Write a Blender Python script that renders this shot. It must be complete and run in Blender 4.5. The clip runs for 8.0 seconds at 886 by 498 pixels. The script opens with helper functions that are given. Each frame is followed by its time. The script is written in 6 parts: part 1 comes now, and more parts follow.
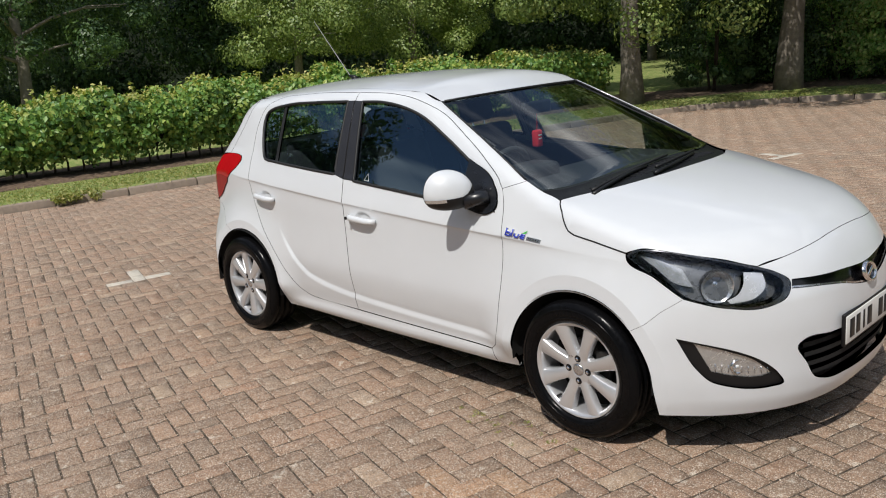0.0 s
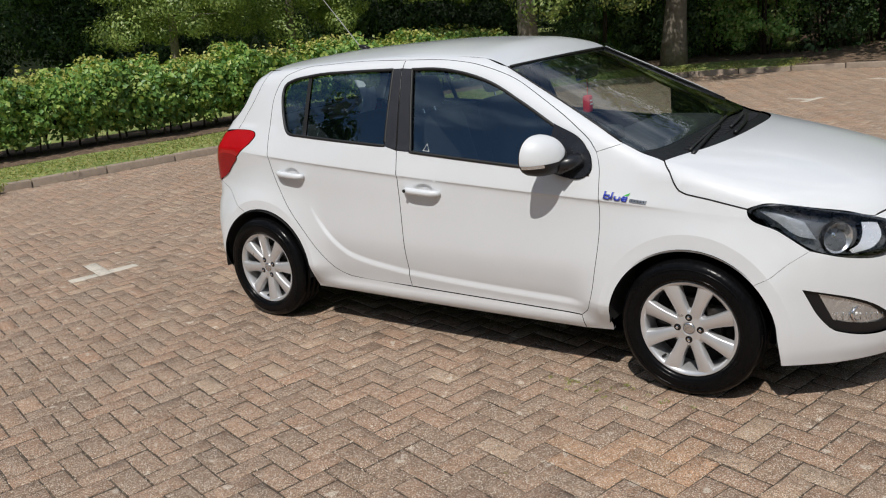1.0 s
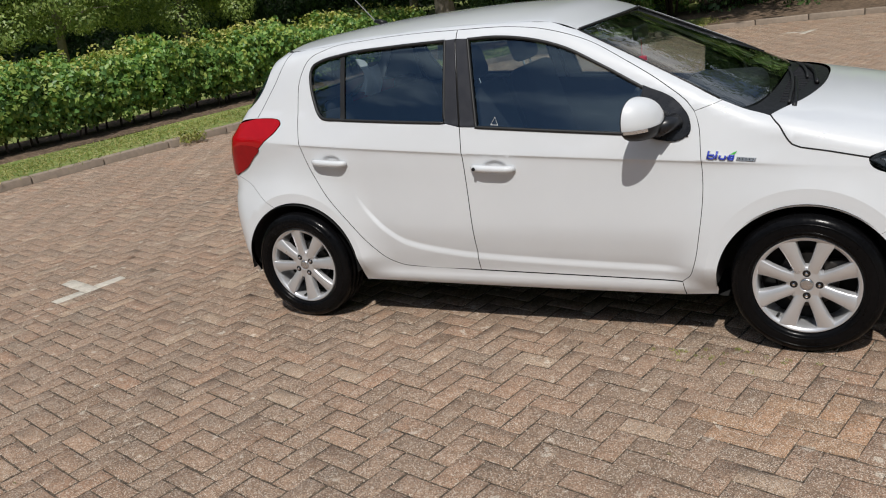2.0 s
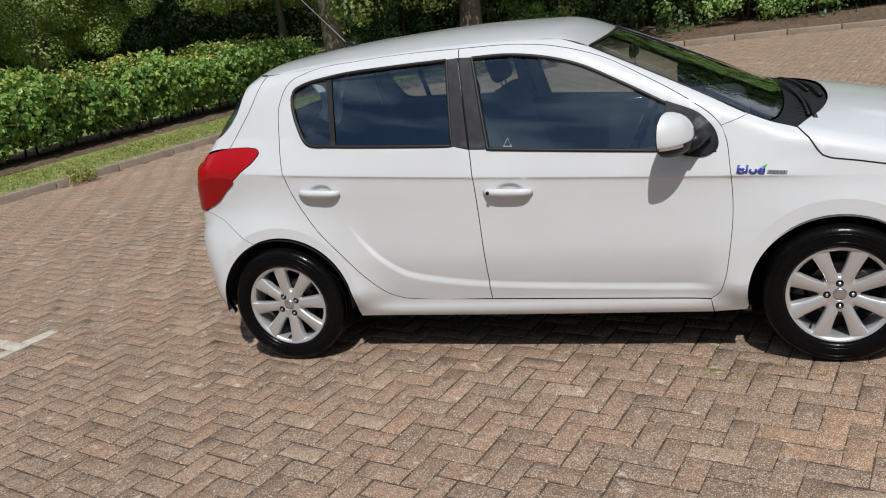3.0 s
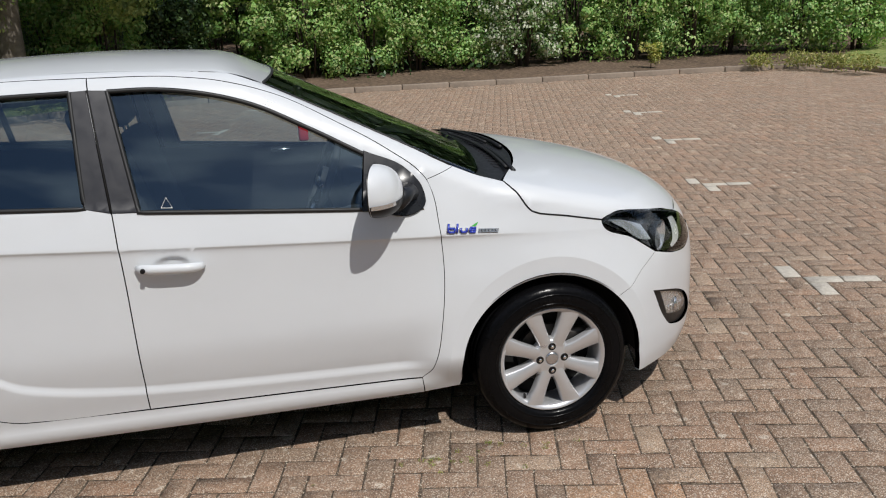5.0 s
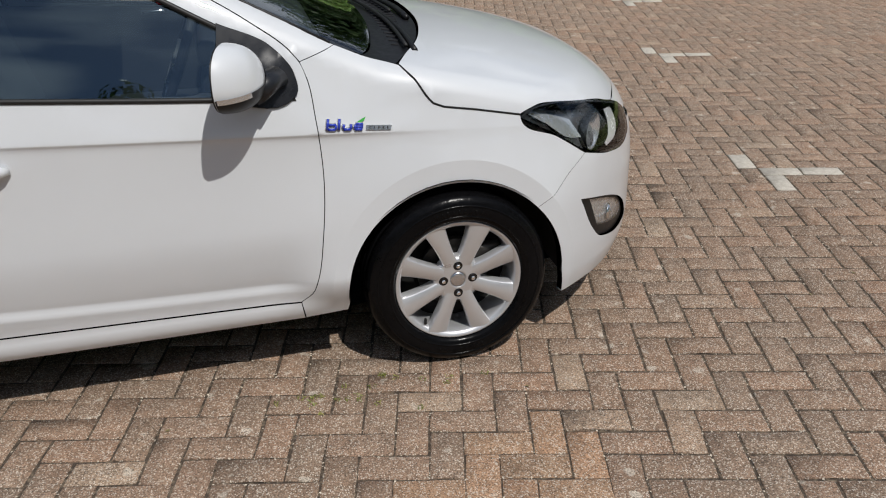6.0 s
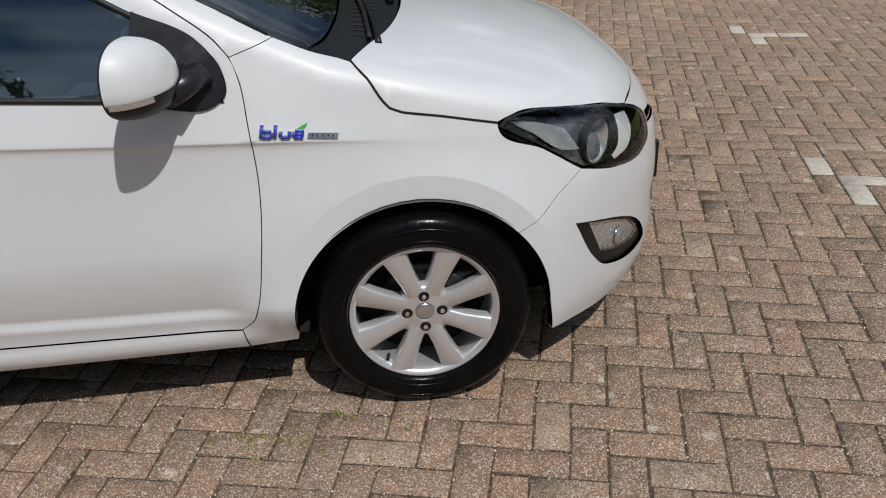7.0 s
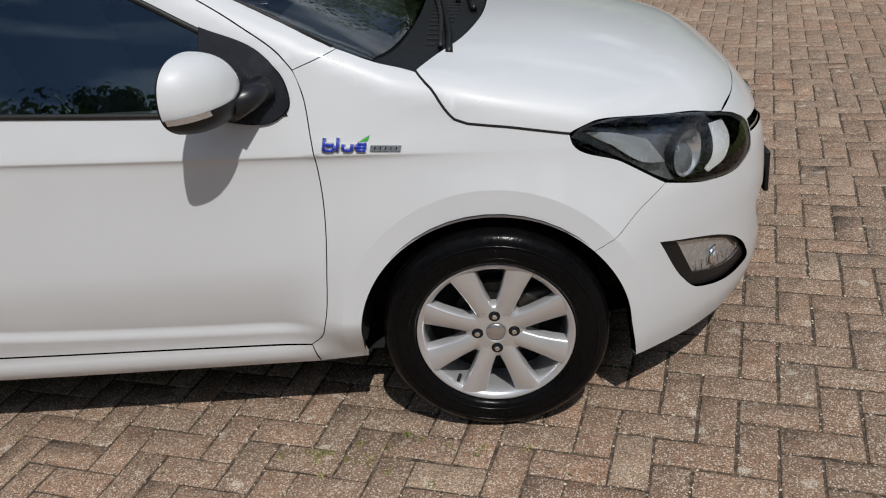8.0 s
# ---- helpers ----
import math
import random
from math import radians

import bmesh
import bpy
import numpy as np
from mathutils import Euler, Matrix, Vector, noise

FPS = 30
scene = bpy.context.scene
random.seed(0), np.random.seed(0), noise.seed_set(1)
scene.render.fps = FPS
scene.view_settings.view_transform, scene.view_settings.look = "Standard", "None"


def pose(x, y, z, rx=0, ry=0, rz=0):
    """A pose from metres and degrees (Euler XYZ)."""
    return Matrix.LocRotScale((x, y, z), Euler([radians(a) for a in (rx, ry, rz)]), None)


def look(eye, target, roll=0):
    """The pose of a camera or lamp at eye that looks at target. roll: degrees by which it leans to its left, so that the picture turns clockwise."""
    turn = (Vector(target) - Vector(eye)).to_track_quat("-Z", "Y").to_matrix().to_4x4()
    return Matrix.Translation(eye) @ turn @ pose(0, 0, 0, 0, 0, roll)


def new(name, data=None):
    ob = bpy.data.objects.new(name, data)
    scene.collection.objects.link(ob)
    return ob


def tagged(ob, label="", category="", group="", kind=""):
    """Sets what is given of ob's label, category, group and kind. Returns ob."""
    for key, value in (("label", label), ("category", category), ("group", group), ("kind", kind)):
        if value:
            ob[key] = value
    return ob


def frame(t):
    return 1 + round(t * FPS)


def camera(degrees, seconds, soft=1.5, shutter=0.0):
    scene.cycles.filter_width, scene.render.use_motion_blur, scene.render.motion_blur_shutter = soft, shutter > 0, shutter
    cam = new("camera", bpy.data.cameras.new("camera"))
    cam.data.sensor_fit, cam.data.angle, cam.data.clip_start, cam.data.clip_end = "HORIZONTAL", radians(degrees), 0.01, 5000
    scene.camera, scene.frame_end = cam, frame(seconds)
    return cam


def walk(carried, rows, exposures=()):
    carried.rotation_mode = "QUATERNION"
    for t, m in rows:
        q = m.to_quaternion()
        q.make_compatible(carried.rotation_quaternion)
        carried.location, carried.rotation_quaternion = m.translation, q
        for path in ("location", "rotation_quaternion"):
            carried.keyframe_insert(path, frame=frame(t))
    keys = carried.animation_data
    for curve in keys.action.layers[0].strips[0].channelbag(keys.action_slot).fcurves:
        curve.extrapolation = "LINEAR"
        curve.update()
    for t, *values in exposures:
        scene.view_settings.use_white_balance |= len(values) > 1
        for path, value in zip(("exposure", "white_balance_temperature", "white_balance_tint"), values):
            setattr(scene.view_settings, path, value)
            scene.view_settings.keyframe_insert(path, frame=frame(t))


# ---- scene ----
from mathutils import geometry

cam = camera(55.5, 8.0, soft=1.1)
PATH = [
    (0, (4.533, -3.418, 1.663), (3.119, -2.087, 1.183), -5.1),
    (0.5, (4.07, -3.652, 1.651), (2.787, -2.208, 1.136), -5.3),
    (1, (3.685, -4.019, 1.659), (2.531, -2.479, 1.115), -5.3),
    (1.5, (3.282, -4.159, 1.634), (2.246, -2.552, 1.048), -6.6),
    (1.7, (3.08, -4.213, 1.665), (2.084, -2.587, 1.061), -7.3),
    (3, (2.108, -4.323, 1.703), (1.464, -2.523, 1.116), -8.3),
    (3.5, (1.726, -4.326, 1.682), (1.311, -2.444, 1.149), -5.2),
    (4, (1.579, -4.214, 1.681), (1.386, -2.283, 1.198), -5.3),
    (4.5, (1.578, -3.95, 1.682), (1.613, -2.01, 1.199), -6.0),
    (5, (1.564, -3.641, 1.624), (1.938, -1.76, 1.059), -2.9),
    (5.2, (1.612, -3.531, 1.618), (2.071, -1.685, 0.999), -2.3),
    (6.5, (2.137, -2.933, 1.559), (2.505, -1.217, 0.599), -1.3),
    (7, (2.393, -2.792, 1.542), (2.563, -1.036, 0.602), -2.6),
    (7.5, (2.587, -2.711, 1.491), (2.585, -0.905, 0.632), -5.8),
    (8, (2.614, -2.701, 1.497), (2.423, -0.922, 0.603), -6.9),
]
walk(cam, [(t, look(eye, target, roll)) for t, eye, target, roll in PATH], ((0, -0.04, 6430, 10), (1.7, -0.16, 6430, 10), (3.0, -0.18, 6380, 10), (4.0, -0.13, 6350, 10), (5.2, -0.20, 6350, 10), (6.4, -0.36, 6350, 10), (8, -0.39, 6350, 10)))

# ---- world and sun ----
SUN_WAY = Vector((-0.058, 0.168, -0.263)).normalized()  # the way the light travels
SUN_EL = math.asin(-SUN_WAY.z)
SUN_AZ = math.atan2(-SUN_WAY.x, -SUN_WAY.y)  # from +y towards +x
world = bpy.data.worlds.new("sky")
scene.world = world
world.use_nodes = True
wn = world.node_tree
wn.nodes.clear()
sky = wn.nodes.new("ShaderNodeTexSky")
sky.sky_type, sky.sun_disc, sky.sun_elevation, sky.sun_rotation = "NISHITA", False, SUN_EL, SUN_AZ
sky.air_density, sky.dust_density, sky.ozone_density = 1.0, 0.6, 1.5
coord = wn.nodes.new("ShaderNodeTexCoord")
stretch = wn.nodes.new("ShaderNodeMapping")
stretch.inputs["Scale"].default_value = (2.2, 2.2, 8.0)
cloud = wn.nodes.new("ShaderNodeTexNoise")
cloud.inputs["Scale"].default_value, cloud.inputs["Detail"].default_value, cloud.inputs["Roughness"].default_value = 1.7, 5, 0.46
ramp = wn.nodes.new("ShaderNodeValToRGB")
ramp.color_ramp.elements[0].position, ramp.color_ramp.elements[1].position = 0.46, 0.72
veil = wn.nodes.new("ShaderNodeMix")
veil.data_type = "RGBA"
veil.inputs["B"].default_value = (12.5, 12.8, 13.2, 1)
back = wn.nodes.new("ShaderNodeBackground")
back.inputs["Strength"].default_value = 0.090
wout = wn.nodes.new("ShaderNodeOutputWorld")
wn.links.new(coord.outputs["Generated"], stretch.inputs["Vector"])
wn.links.new(stretch.outputs["Vector"], cloud.inputs["Vector"])
wn.links.new(cloud.outputs["Fac"], ramp.inputs["Fac"])
wn.links.new(ramp.outputs["Color"], veil.inputs["Factor"])
wn.links.new(sky.outputs["Color"], veil.inputs["A"])
wn.links.new(veil.outputs["Result"], back.inputs["Color"])
wn.links.new(back.outputs["Background"], wout.inputs["Surface"])
sun = new("sun", bpy.data.lights.new("sun", "SUN"))
sun.data.energy, sun.data.angle, sun.data.color = 3.95, radians(0.55), (1.0, 0.955, 0.885)
sun.matrix_world = look((0, 0, 20), Vector((0, 0, 20)) + SUN_WAY)


# ---- materials ----
def material(name):
    m = bpy.data.materials.new(name)
    m.use_nodes = True
    return m, m.node_tree, m.node_tree.nodes["Principled BSDF"]


def node(nt, kind, **values):
    n = nt.nodes.new("ShaderNode" + kind)
    for key, v in values.items():
        n.inputs[key.replace("_", " ")].default_value = v
    return n


def place(nt, kind="Object"):
    return nt.nodes.new("ShaderNodeTexCoord").outputs[kind]


def mixed(nt, fac, a, b, how="MIX"):
    n = nt.nodes.new("ShaderNodeMix")
    n.data_type, n.blend_type = "RGBA", how
    for socket, v in (("Factor", fac), ("A", a), ("B", b)):
        if isinstance(v, (int, float)):
            n.inputs[socket].default_value = v
        elif isinstance(v, tuple):
            n.inputs[socket].default_value = (*v, 1)
        else:
            nt.links.new(v, n.inputs[socket])
    return n.outputs["Result"]


def ramped(nt, fac, *stops):
    n = nt.nodes.new("ShaderNodeValToRGB")
    while len(n.color_ramp.elements) < len(stops):
        n.color_ramp.elements.new(0.5)
    for e, (p, c) in zip(n.color_ramp.elements, stops):
        e.position, e.color = p, (*c, 1) if isinstance(c, tuple) else (c, c, c, 1)
    nt.links.new(fac, n.inputs["Fac"])
    return n.outputs["Color"]


def noise_of(nt, vec, scale, detail=4, rough=0.55):
    n = node(nt, "TexNoise", Scale=scale, Detail=detail, Roughness=rough)
    nt.links.new(vec, n.inputs["Vector"])
    return n.outputs["Fac"]


def bumped(nt, bsdf, height, strength, distance):
    n = node(nt, "Bump", Strength=strength, Distance=distance)
    nt.links.new(height, n.inputs["Height"])
    nt.links.new(n.outputs["Normal"], bsdf.inputs["Normal"])


def simple(name, colour, rough, metal=0.0, vary=0.12, scale=30.0, bump=0.0, coat=0.0, spec=0.5):
    """A plain surface with a slight unevenness of colour and gloss at two scales."""
    m, nt, b = material(name)
    vec = place(nt)
    fine, broad = noise_of(nt, vec, scale), noise_of(nt, vec, scale / 9)
    dark = tuple(c * (1 - vary) for c in colour)
    light = tuple(min(1, c * (1 + vary)) for c in colour)
    col = mixed(nt, 0.5, ramped(nt, fine, (0.3, dark), (0.7, light)), ramped(nt, broad, (0.3, dark), (0.7, light)))
    nt.links.new(col, b.inputs["Base Color"])
    nt.links.new(ramped(nt, fine, (0.3, max(0, rough - 0.06)), (0.7, min(1, rough + 0.06))), b.inputs["Roughness"])
    b.inputs["Metallic"].default_value, b.inputs["Coat Weight"].default_value, b.inputs["Specular IOR Level"].default_value = metal, coat, spec
    b.inputs["Coat Roughness"].default_value = 0.04
    if bump:
        bumped(nt, b, fine, 0.5, bump)
    return m


def glassy(name, tint, gloss_rough=0.01, ior=1.85, sheen=(1, 1, 1)):
    """A thin pane: what lies behind shows through its tint, under a Fresnel gloss."""
    m, nt, b = material(name)
    nt.nodes.remove(b)
    clear, gloss = node(nt, "BsdfTransparent", Color=(*tint, 1)), node(nt, "BsdfGlossy", Color=(*sheen, 1), Roughness=gloss_rough)
    facing, mix = node(nt, "LayerWeight", Blend=0.5), nt.nodes.new("ShaderNodeMixShader")
    steep, rise = nt.nodes.new("ShaderNodeMath"), nt.nodes.new("ShaderNodeMath")
    steep.operation, rise.operation = "POWER", "MULTIPLY_ADD"
    base = ((ior - 1) / (ior + 1)) ** 2
    steep.inputs[1].default_value, rise.inputs[1].default_value, rise.inputs[2].default_value = 5.0, 1 - base, base
    nt.links.new(facing.outputs["Facing"], steep.inputs[0])
    nt.links.new(steep.outputs["Value"], rise.inputs[0])
    nt.links.new(rise.outputs["Value"], mix.inputs["Fac"])
    nt.links.new(clear.outputs["BSDF"], mix.inputs[1])
    nt.links.new(gloss.outputs["BSDF"], mix.inputs[2])
    nt.links.new(mix.outputs["Shader"], nt.nodes["Material Output"].inputs["Surface"])
    return m


def paint_material():
    m, nt, b = material("white car paint")
    vec = place(nt)
    broad = noise_of(nt, vec, 3.0, 3)
    nt.links.new(ramped(nt, broad, (0.3, (0.622, 0.642, 0.664)), (0.7, (0.648, 0.668, 0.690))), b.inputs["Base Color"])
    b.inputs["Roughness"].default_value, b.inputs["Coat Weight"].default_value, b.inputs["Coat Roughness"].default_value = 0.42, 0.9, 0.05
    b.inputs["Specular IOR Level"].default_value = 0.4
    return m


def block_material(name, per_object, tint=(1, 1, 1)):
    """Worn concrete block: brown, grey and reddish blocks with pale aggregate."""
    m, nt, b = material(name)
    vec = place(nt) if not per_object else nt.nodes.new("ShaderNodeNewGeometry").outputs["Position"]
    rnd = (nt.nodes.new("ShaderNodeObjectInfo").outputs["Random"] if per_object
           else nt.nodes.new("ShaderNodeNewGeometry").outputs["Random Per Island"])
    base = ramped(nt, rnd, (0.0, (0.262, 0.181, 0.127)), (0.25, (0.298, 0.201, 0.139)), (0.45, (0.328, 0.215, 0.147)), (0.62, (0.348, 0.221, 0.149)),
                  (0.78, (0.284, 0.204, 0.147)), (0.90, (0.368, 0.222, 0.144)), (0.98, (0.420, 0.308, 0.220)))
    base = mixed(nt, 1.0, base, tuple(a * b for a, b in zip(tint, (0.955, 0.922, 0.880))), "MULTIPLY")
    # stains over several blocks, then clouding within one
    base = mixed(nt, ramped(nt, noise_of(nt, vec, 1.1, 5), (0.35, 0.0), (0.70, 0.40)), base, (0.34, 0.250, 0.182))
    base = mixed(nt, ramped(nt, noise_of(nt, vec, 3.1, 4), (0.52, 0.0), (0.70, 0.32)), base, (0.185, 0.146, 0.110))
    mid = noise_of(nt, vec, 26, 5, 0.65)
    base = mixed(nt, 0.85, base, ramped(nt, mid, (0.30, 0.62), (0.52, 1.0), (0.75, 1.25)), "MULTIPLY")
    spots = ramped(nt, noise_of(nt, vec, 13, 2, 0.4), (0.675, 0.0), (0.72, 0.75))
    base = mixed(nt, spots, base, (0.56, 0.49, 0.40))
    # pits and pale stones of the aggregate
    grit = ramped(nt, noise_of(nt, vec, 210, 3, 0.6), (0.34, 0.28), (0.47, 0.90), (0.62, 1.38))
    base = mixed(nt, 1.0, base, grit, "MULTIPLY")
    for scale, part_, pale in ((130.0, 0.62, (0.58, 0.48, 0.38)), (230.0, 0.65, (0.86, 0.79, 0.68))):
        cells = node(nt, "TexVoronoi", Scale=scale)
        nt.links.new(vec, cells.inputs["Vector"])
        stone = mixed(nt, 1.0, ramped(nt, cells.outputs["Color"], (part_, 0.0), (part_ + 0.05, 1.0)), ramped(nt, cells.outputs["Distance"], (0.32, 0.80), (0.50, 0.0)), "MULTIPLY")
        base = mixed(nt, stone, base, pale)
    nt.links.new(base, b.inputs["Base Color"])
    b.inputs["Roughness"].default_value = 0.86
    bumped(nt, b, noise_of(nt, vec, 150, 4, 0.7), 1.0, 0.006)
    return m


def marking_material():
    """White paint worn down to the brown block in patches."""
    m, nt, b = material("worn white marking block")
    vec = nt.nodes.new("ShaderNodeNewGeometry").outputs["Position"]
    worn = mixed(nt, 0.5, ramped(nt, noise_of(nt, vec, 38, 5, 0.7), (0.42, 0.0), (0.60, 1.0)), ramped(nt, noise_of(nt, vec, 190, 3), (0.40, 0.0), (0.60, 1.0)))
    nt.links.new(mixed(nt, mixed(nt, 1.0, worn, (0.65, 0.65, 0.65), "MULTIPLY"), (0.64, 0.60, 0.52), (0.31, 0.25, 0.195)), b.inputs["Base Color"])
    b.inputs["Roughness"].default_value = 0.85
    bumped(nt, b, noise_of(nt, vec, 150, 4, 0.7), 0.9, 0.004)
    return m


def leaf_material(name, *colours, gloss=0.42):
    m, nt, b = material(name)
    rnd = nt.nodes.new("ShaderNodeNewGeometry").outputs["Random Per Island"]
    col = ramped(nt, rnd, *[(i / max(1, len(colours) - 1), c) for i, c in enumerate(colours)])
    broad = noise_of(nt, place(nt), 0.9, 3)
    col = mixed(nt, 0.6, col, ramped(nt, broad, (0.3, 0.75), (0.7, 1.25)), "MULTIPLY")
    nt.links.new(col, b.inputs["Base Color"])
    b.inputs["Roughness"].default_value, b.inputs["Specular IOR Level"].default_value = gloss, 0.4
    soft = node(nt, "BsdfTranslucent")
    nt.links.new(mixed(nt, 1.0, col, (1.08, 1.12, 0.50), "MULTIPLY"), soft.inputs["Color"])
    mix = node(nt, "MixShader", Fac=0.26)
    nt.links.new(b.outputs["BSDF"], mix.inputs[1])
    nt.links.new(soft.outputs["BSDF"], mix.inputs[2])
    nt.links.new(mix.outputs["Shader"], nt.nodes["Material Output"].inputs["Surface"])
    return m


def ground_material(name, a, b2, c, scale, rough=0.95, bump=0.02):
    m, nt, b = material(name)
    vec = nt.nodes.new("ShaderNodeNewGeometry").outputs["Position"]
    col = ramped(nt, noise_of(nt, vec, scale, 6, 0.65), (0.32, a), (0.5, b2), (0.68, c))
    col = mixed(nt, 0.55, col, ramped(nt, noise_of(nt, vec, scale / 14, 4), (0.3, 0.65), (0.7, 1.3)), "MULTIPLY")
    nt.links.new(col, b.inputs["Base Color"])
    b.inputs["Roughness"].default_value = rough
    bumped(nt, b, noise_of(nt, vec, scale * 2.2, 5, 0.7), 0.7, bump)
    return m


PAINT = paint_material()
BLACK = simple("black plastic", (0.008, 0.008, 0.009), 0.42, vary=0.08, scale=60, bump=0.0002, spec=0.35)
SAIL = simple("satin black mirror mount", (0.010, 0.011, 0.014), 0.30, vary=0.03)
GLOSS = simple("gloss black", (0.006, 0.006, 0.007), 0.16, vary=0.1)
PILLAR = simple("matt black pillar film", (0.022, 0.022, 0.026), 0.38, vary=0.1)
RUBBER = simple("black rubber", (0.010, 0.010, 0.010), 0.55, vary=0.2)
DARK = simple("near-black underside and inner shade", (0.006, 0.006, 0.006), 0.9, vary=0.3)
TYRE = simple("dressed tyre rubber", (0.004, 0.004, 0.0045), 0.20, vary=0.4, scale=60, bump=0.0015, spec=0.11)
ALLOY = simple("silver alloy", (0.61, 0.615, 0.63), 0.33, metal=0.6, vary=0.03, scale=9, coat=0.5)
STEEL = simple("brake steel", (0.09, 0.085, 0.08), 0.5, metal=0.8, vary=0.3)
CHROME = simple("chrome", (0.80, 0.80, 0.81), 0.10, metal=1.0, vary=0.03)
SATIN = simple("satin reflector", (0.55, 0.56, 0.58), 0.24, metal=0.9, vary=0.06)
HOUSING = simple("grey lamp housing", (0.24, 0.245, 0.255), 0.28, metal=0.7, vary=0.15)
SMOKE = simple("smoked lamp housing", (0.050, 0.052, 0.058), 0.26, metal=0.6, vary=0.2)
BLADE = simple("bright lamp reflector", (0.78, 0.79, 0.81), 0.24, metal=0.45, vary=0.10, scale=45)
FOG_METAL = simple("fog lamp reflector", (0.62, 0.62, 0.61), 0.24, metal=0.7, vary=0.25, scale=55, bump=0.002)
SATIN_PALE = simple("pale satin blade", (0.66, 0.67, 0.68), 0.22, metal=0.75, vary=0.06)
RED = simple("red lamp plastic", (0.40, 0.004, 0.008), 0.18, vary=0.12, coat=0.35, spec=0.25)
RED_DARK = simple("dark red lamp plastic", (0.26, 0.003, 0.006), 0.2, vary=0.15, coat=0.15, spec=0.2)
WHITE_PLASTIC = simple("white plastic", (0.72, 0.72, 0.70), 0.35, vary=0.05)
CLOTH = simple("charcoal seat cloth", (0.030, 0.032, 0.038), 0.9, vary=0.3, scale=160, bump=0.001)
TRIM = simple("dark cabin plastic", (0.034, 0.036, 0.042), 0.6, vary=0.2, scale=90, bump=0.0004)
LINING = simple("grey head lining", (0.16, 0.16, 0.16), 0.95, vary=0.1)
TAG = simple("red felt", (0.62, 0.02, 0.03), 0.8, vary=0.15)
PALE_CLOTH = simple("white cotton sheet", (0.72, 0.73, 0.74), 0.9, vary=0.08, scale=20)
BLUE = simple("blue enamel", (0.02, 0.045, 0.42), 0.25, vary=0.08, coat=0.6)
GREEN = simple("green enamel", (0.06, 0.40, 0.06), 0.25, vary=0.08, coat=0.6)
PLATE = simple("reflective plate", (0.72, 0.72, 0.70), 0.4, vary=0.04)
INK = simple("black ink", (0.010, 0.010, 0.012), 0.5)
SIDE_GLASS = glassy("tinted side glass", (0.66, 0.73, 0.74), ior=2.05, sheen=(0.66, 0.86, 1.0))
SCREEN_GLASS = glassy("green tinted screen glass", (0.80, 0.86, 0.83), ior=2.1, sheen=(0.90, 0.93, 0.97))
LENS = glassy("clear lamp cover", (0.95, 0.96, 0.97), ior=1.45)
BLOCK = block_material("paving block", True)
BLOCK_REST = block_material("paving block field", False)
WHITE_BLOCK = marking_material()
GRIT = simple("pale sand crumb", (0.62, 0.54, 0.43), 0.9, vary=0.25, scale=60)
AERIAL = simple("grey aerial sleeve", (0.20, 0.20, 0.21), 0.45, vary=0.08)
BLOCK_WARM = block_material("newer orange paving block", True, (1.36, 1.26, 1.10))
JOINT = ground_material("sandy joint", (0.034, 0.025, 0.018), (0.085, 0.062, 0.044), (0.24, 0.19, 0.13), 75, bump=0.006)
KERB = simple("weathered concrete kerb", (0.285, 0.230, 0.180), 0.9, vary=0.25, scale=22, bump=0.003)
GRASS_SOIL = ground_material("mown grass", (0.095, 0.150, 0.034), (0.190, 0.245, 0.060), (0.390, 0.345, 0.150), 9)
SOIL = ground_material("dry soil and leaf litter", (0.070, 0.045, 0.030), (0.13, 0.088, 0.058), (0.24, 0.165, 0.110), 14)
BARK = simple("grey brown bark", (0.19, 0.165, 0.135), 0.95, vary=0.45, scale=16, bump=0.02)
STEM = simple("thin brown stem", (0.065, 0.048, 0.034), 0.95, vary=0.35, scale=24, bump=0.004)
HEDGE_LEAF = leaf_material("hedge leaf", (0.090, 0.195, 0.055), (0.150, 0.285, 0.070), (0.240, 0.380, 0.088), (0.410, 0.475, 0.118))
HEDGE_TIP = leaf_material("young hedge leaf", (0.262, 0.325, 0.086), (0.444, 0.462, 0.131), (0.606, 0.548, 0.195))
SHRUB_LEAF = leaf_material("shrub leaf", (0.147, 0.306, 0.082), (0.239, 0.438, 0.120), (0.373, 0.544, 0.165), (0.517, 0.544, 0.260))
PALE_LEAF = leaf_material("pale shrub leaf", (0.10, 0.19, 0.06), (0.16, 0.28, 0.09), (0.24, 0.34, 0.14), (0.62, 0.64, 0.50), (0.72, 0.72, 0.60))
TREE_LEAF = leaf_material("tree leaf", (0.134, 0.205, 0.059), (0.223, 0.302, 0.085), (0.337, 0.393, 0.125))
# leaf colour darkened to stand for woodland shade
SHADE_LEAF = leaf_material("leaf darkened for shade", (0.037, 0.080, 0.029), (0.067, 0.125, 0.039), (0.118, 0.185, 0.060))
GRASS_BLADE = leaf_material("grass blade", (0.140, 0.190, 0.046), (0.290, 0.320, 0.080), (0.500, 0.430, 0.190))
DRY = leaf_material("dry grass", (0.20, 0.17, 0.08), (0.30, 0.25, 0.13))


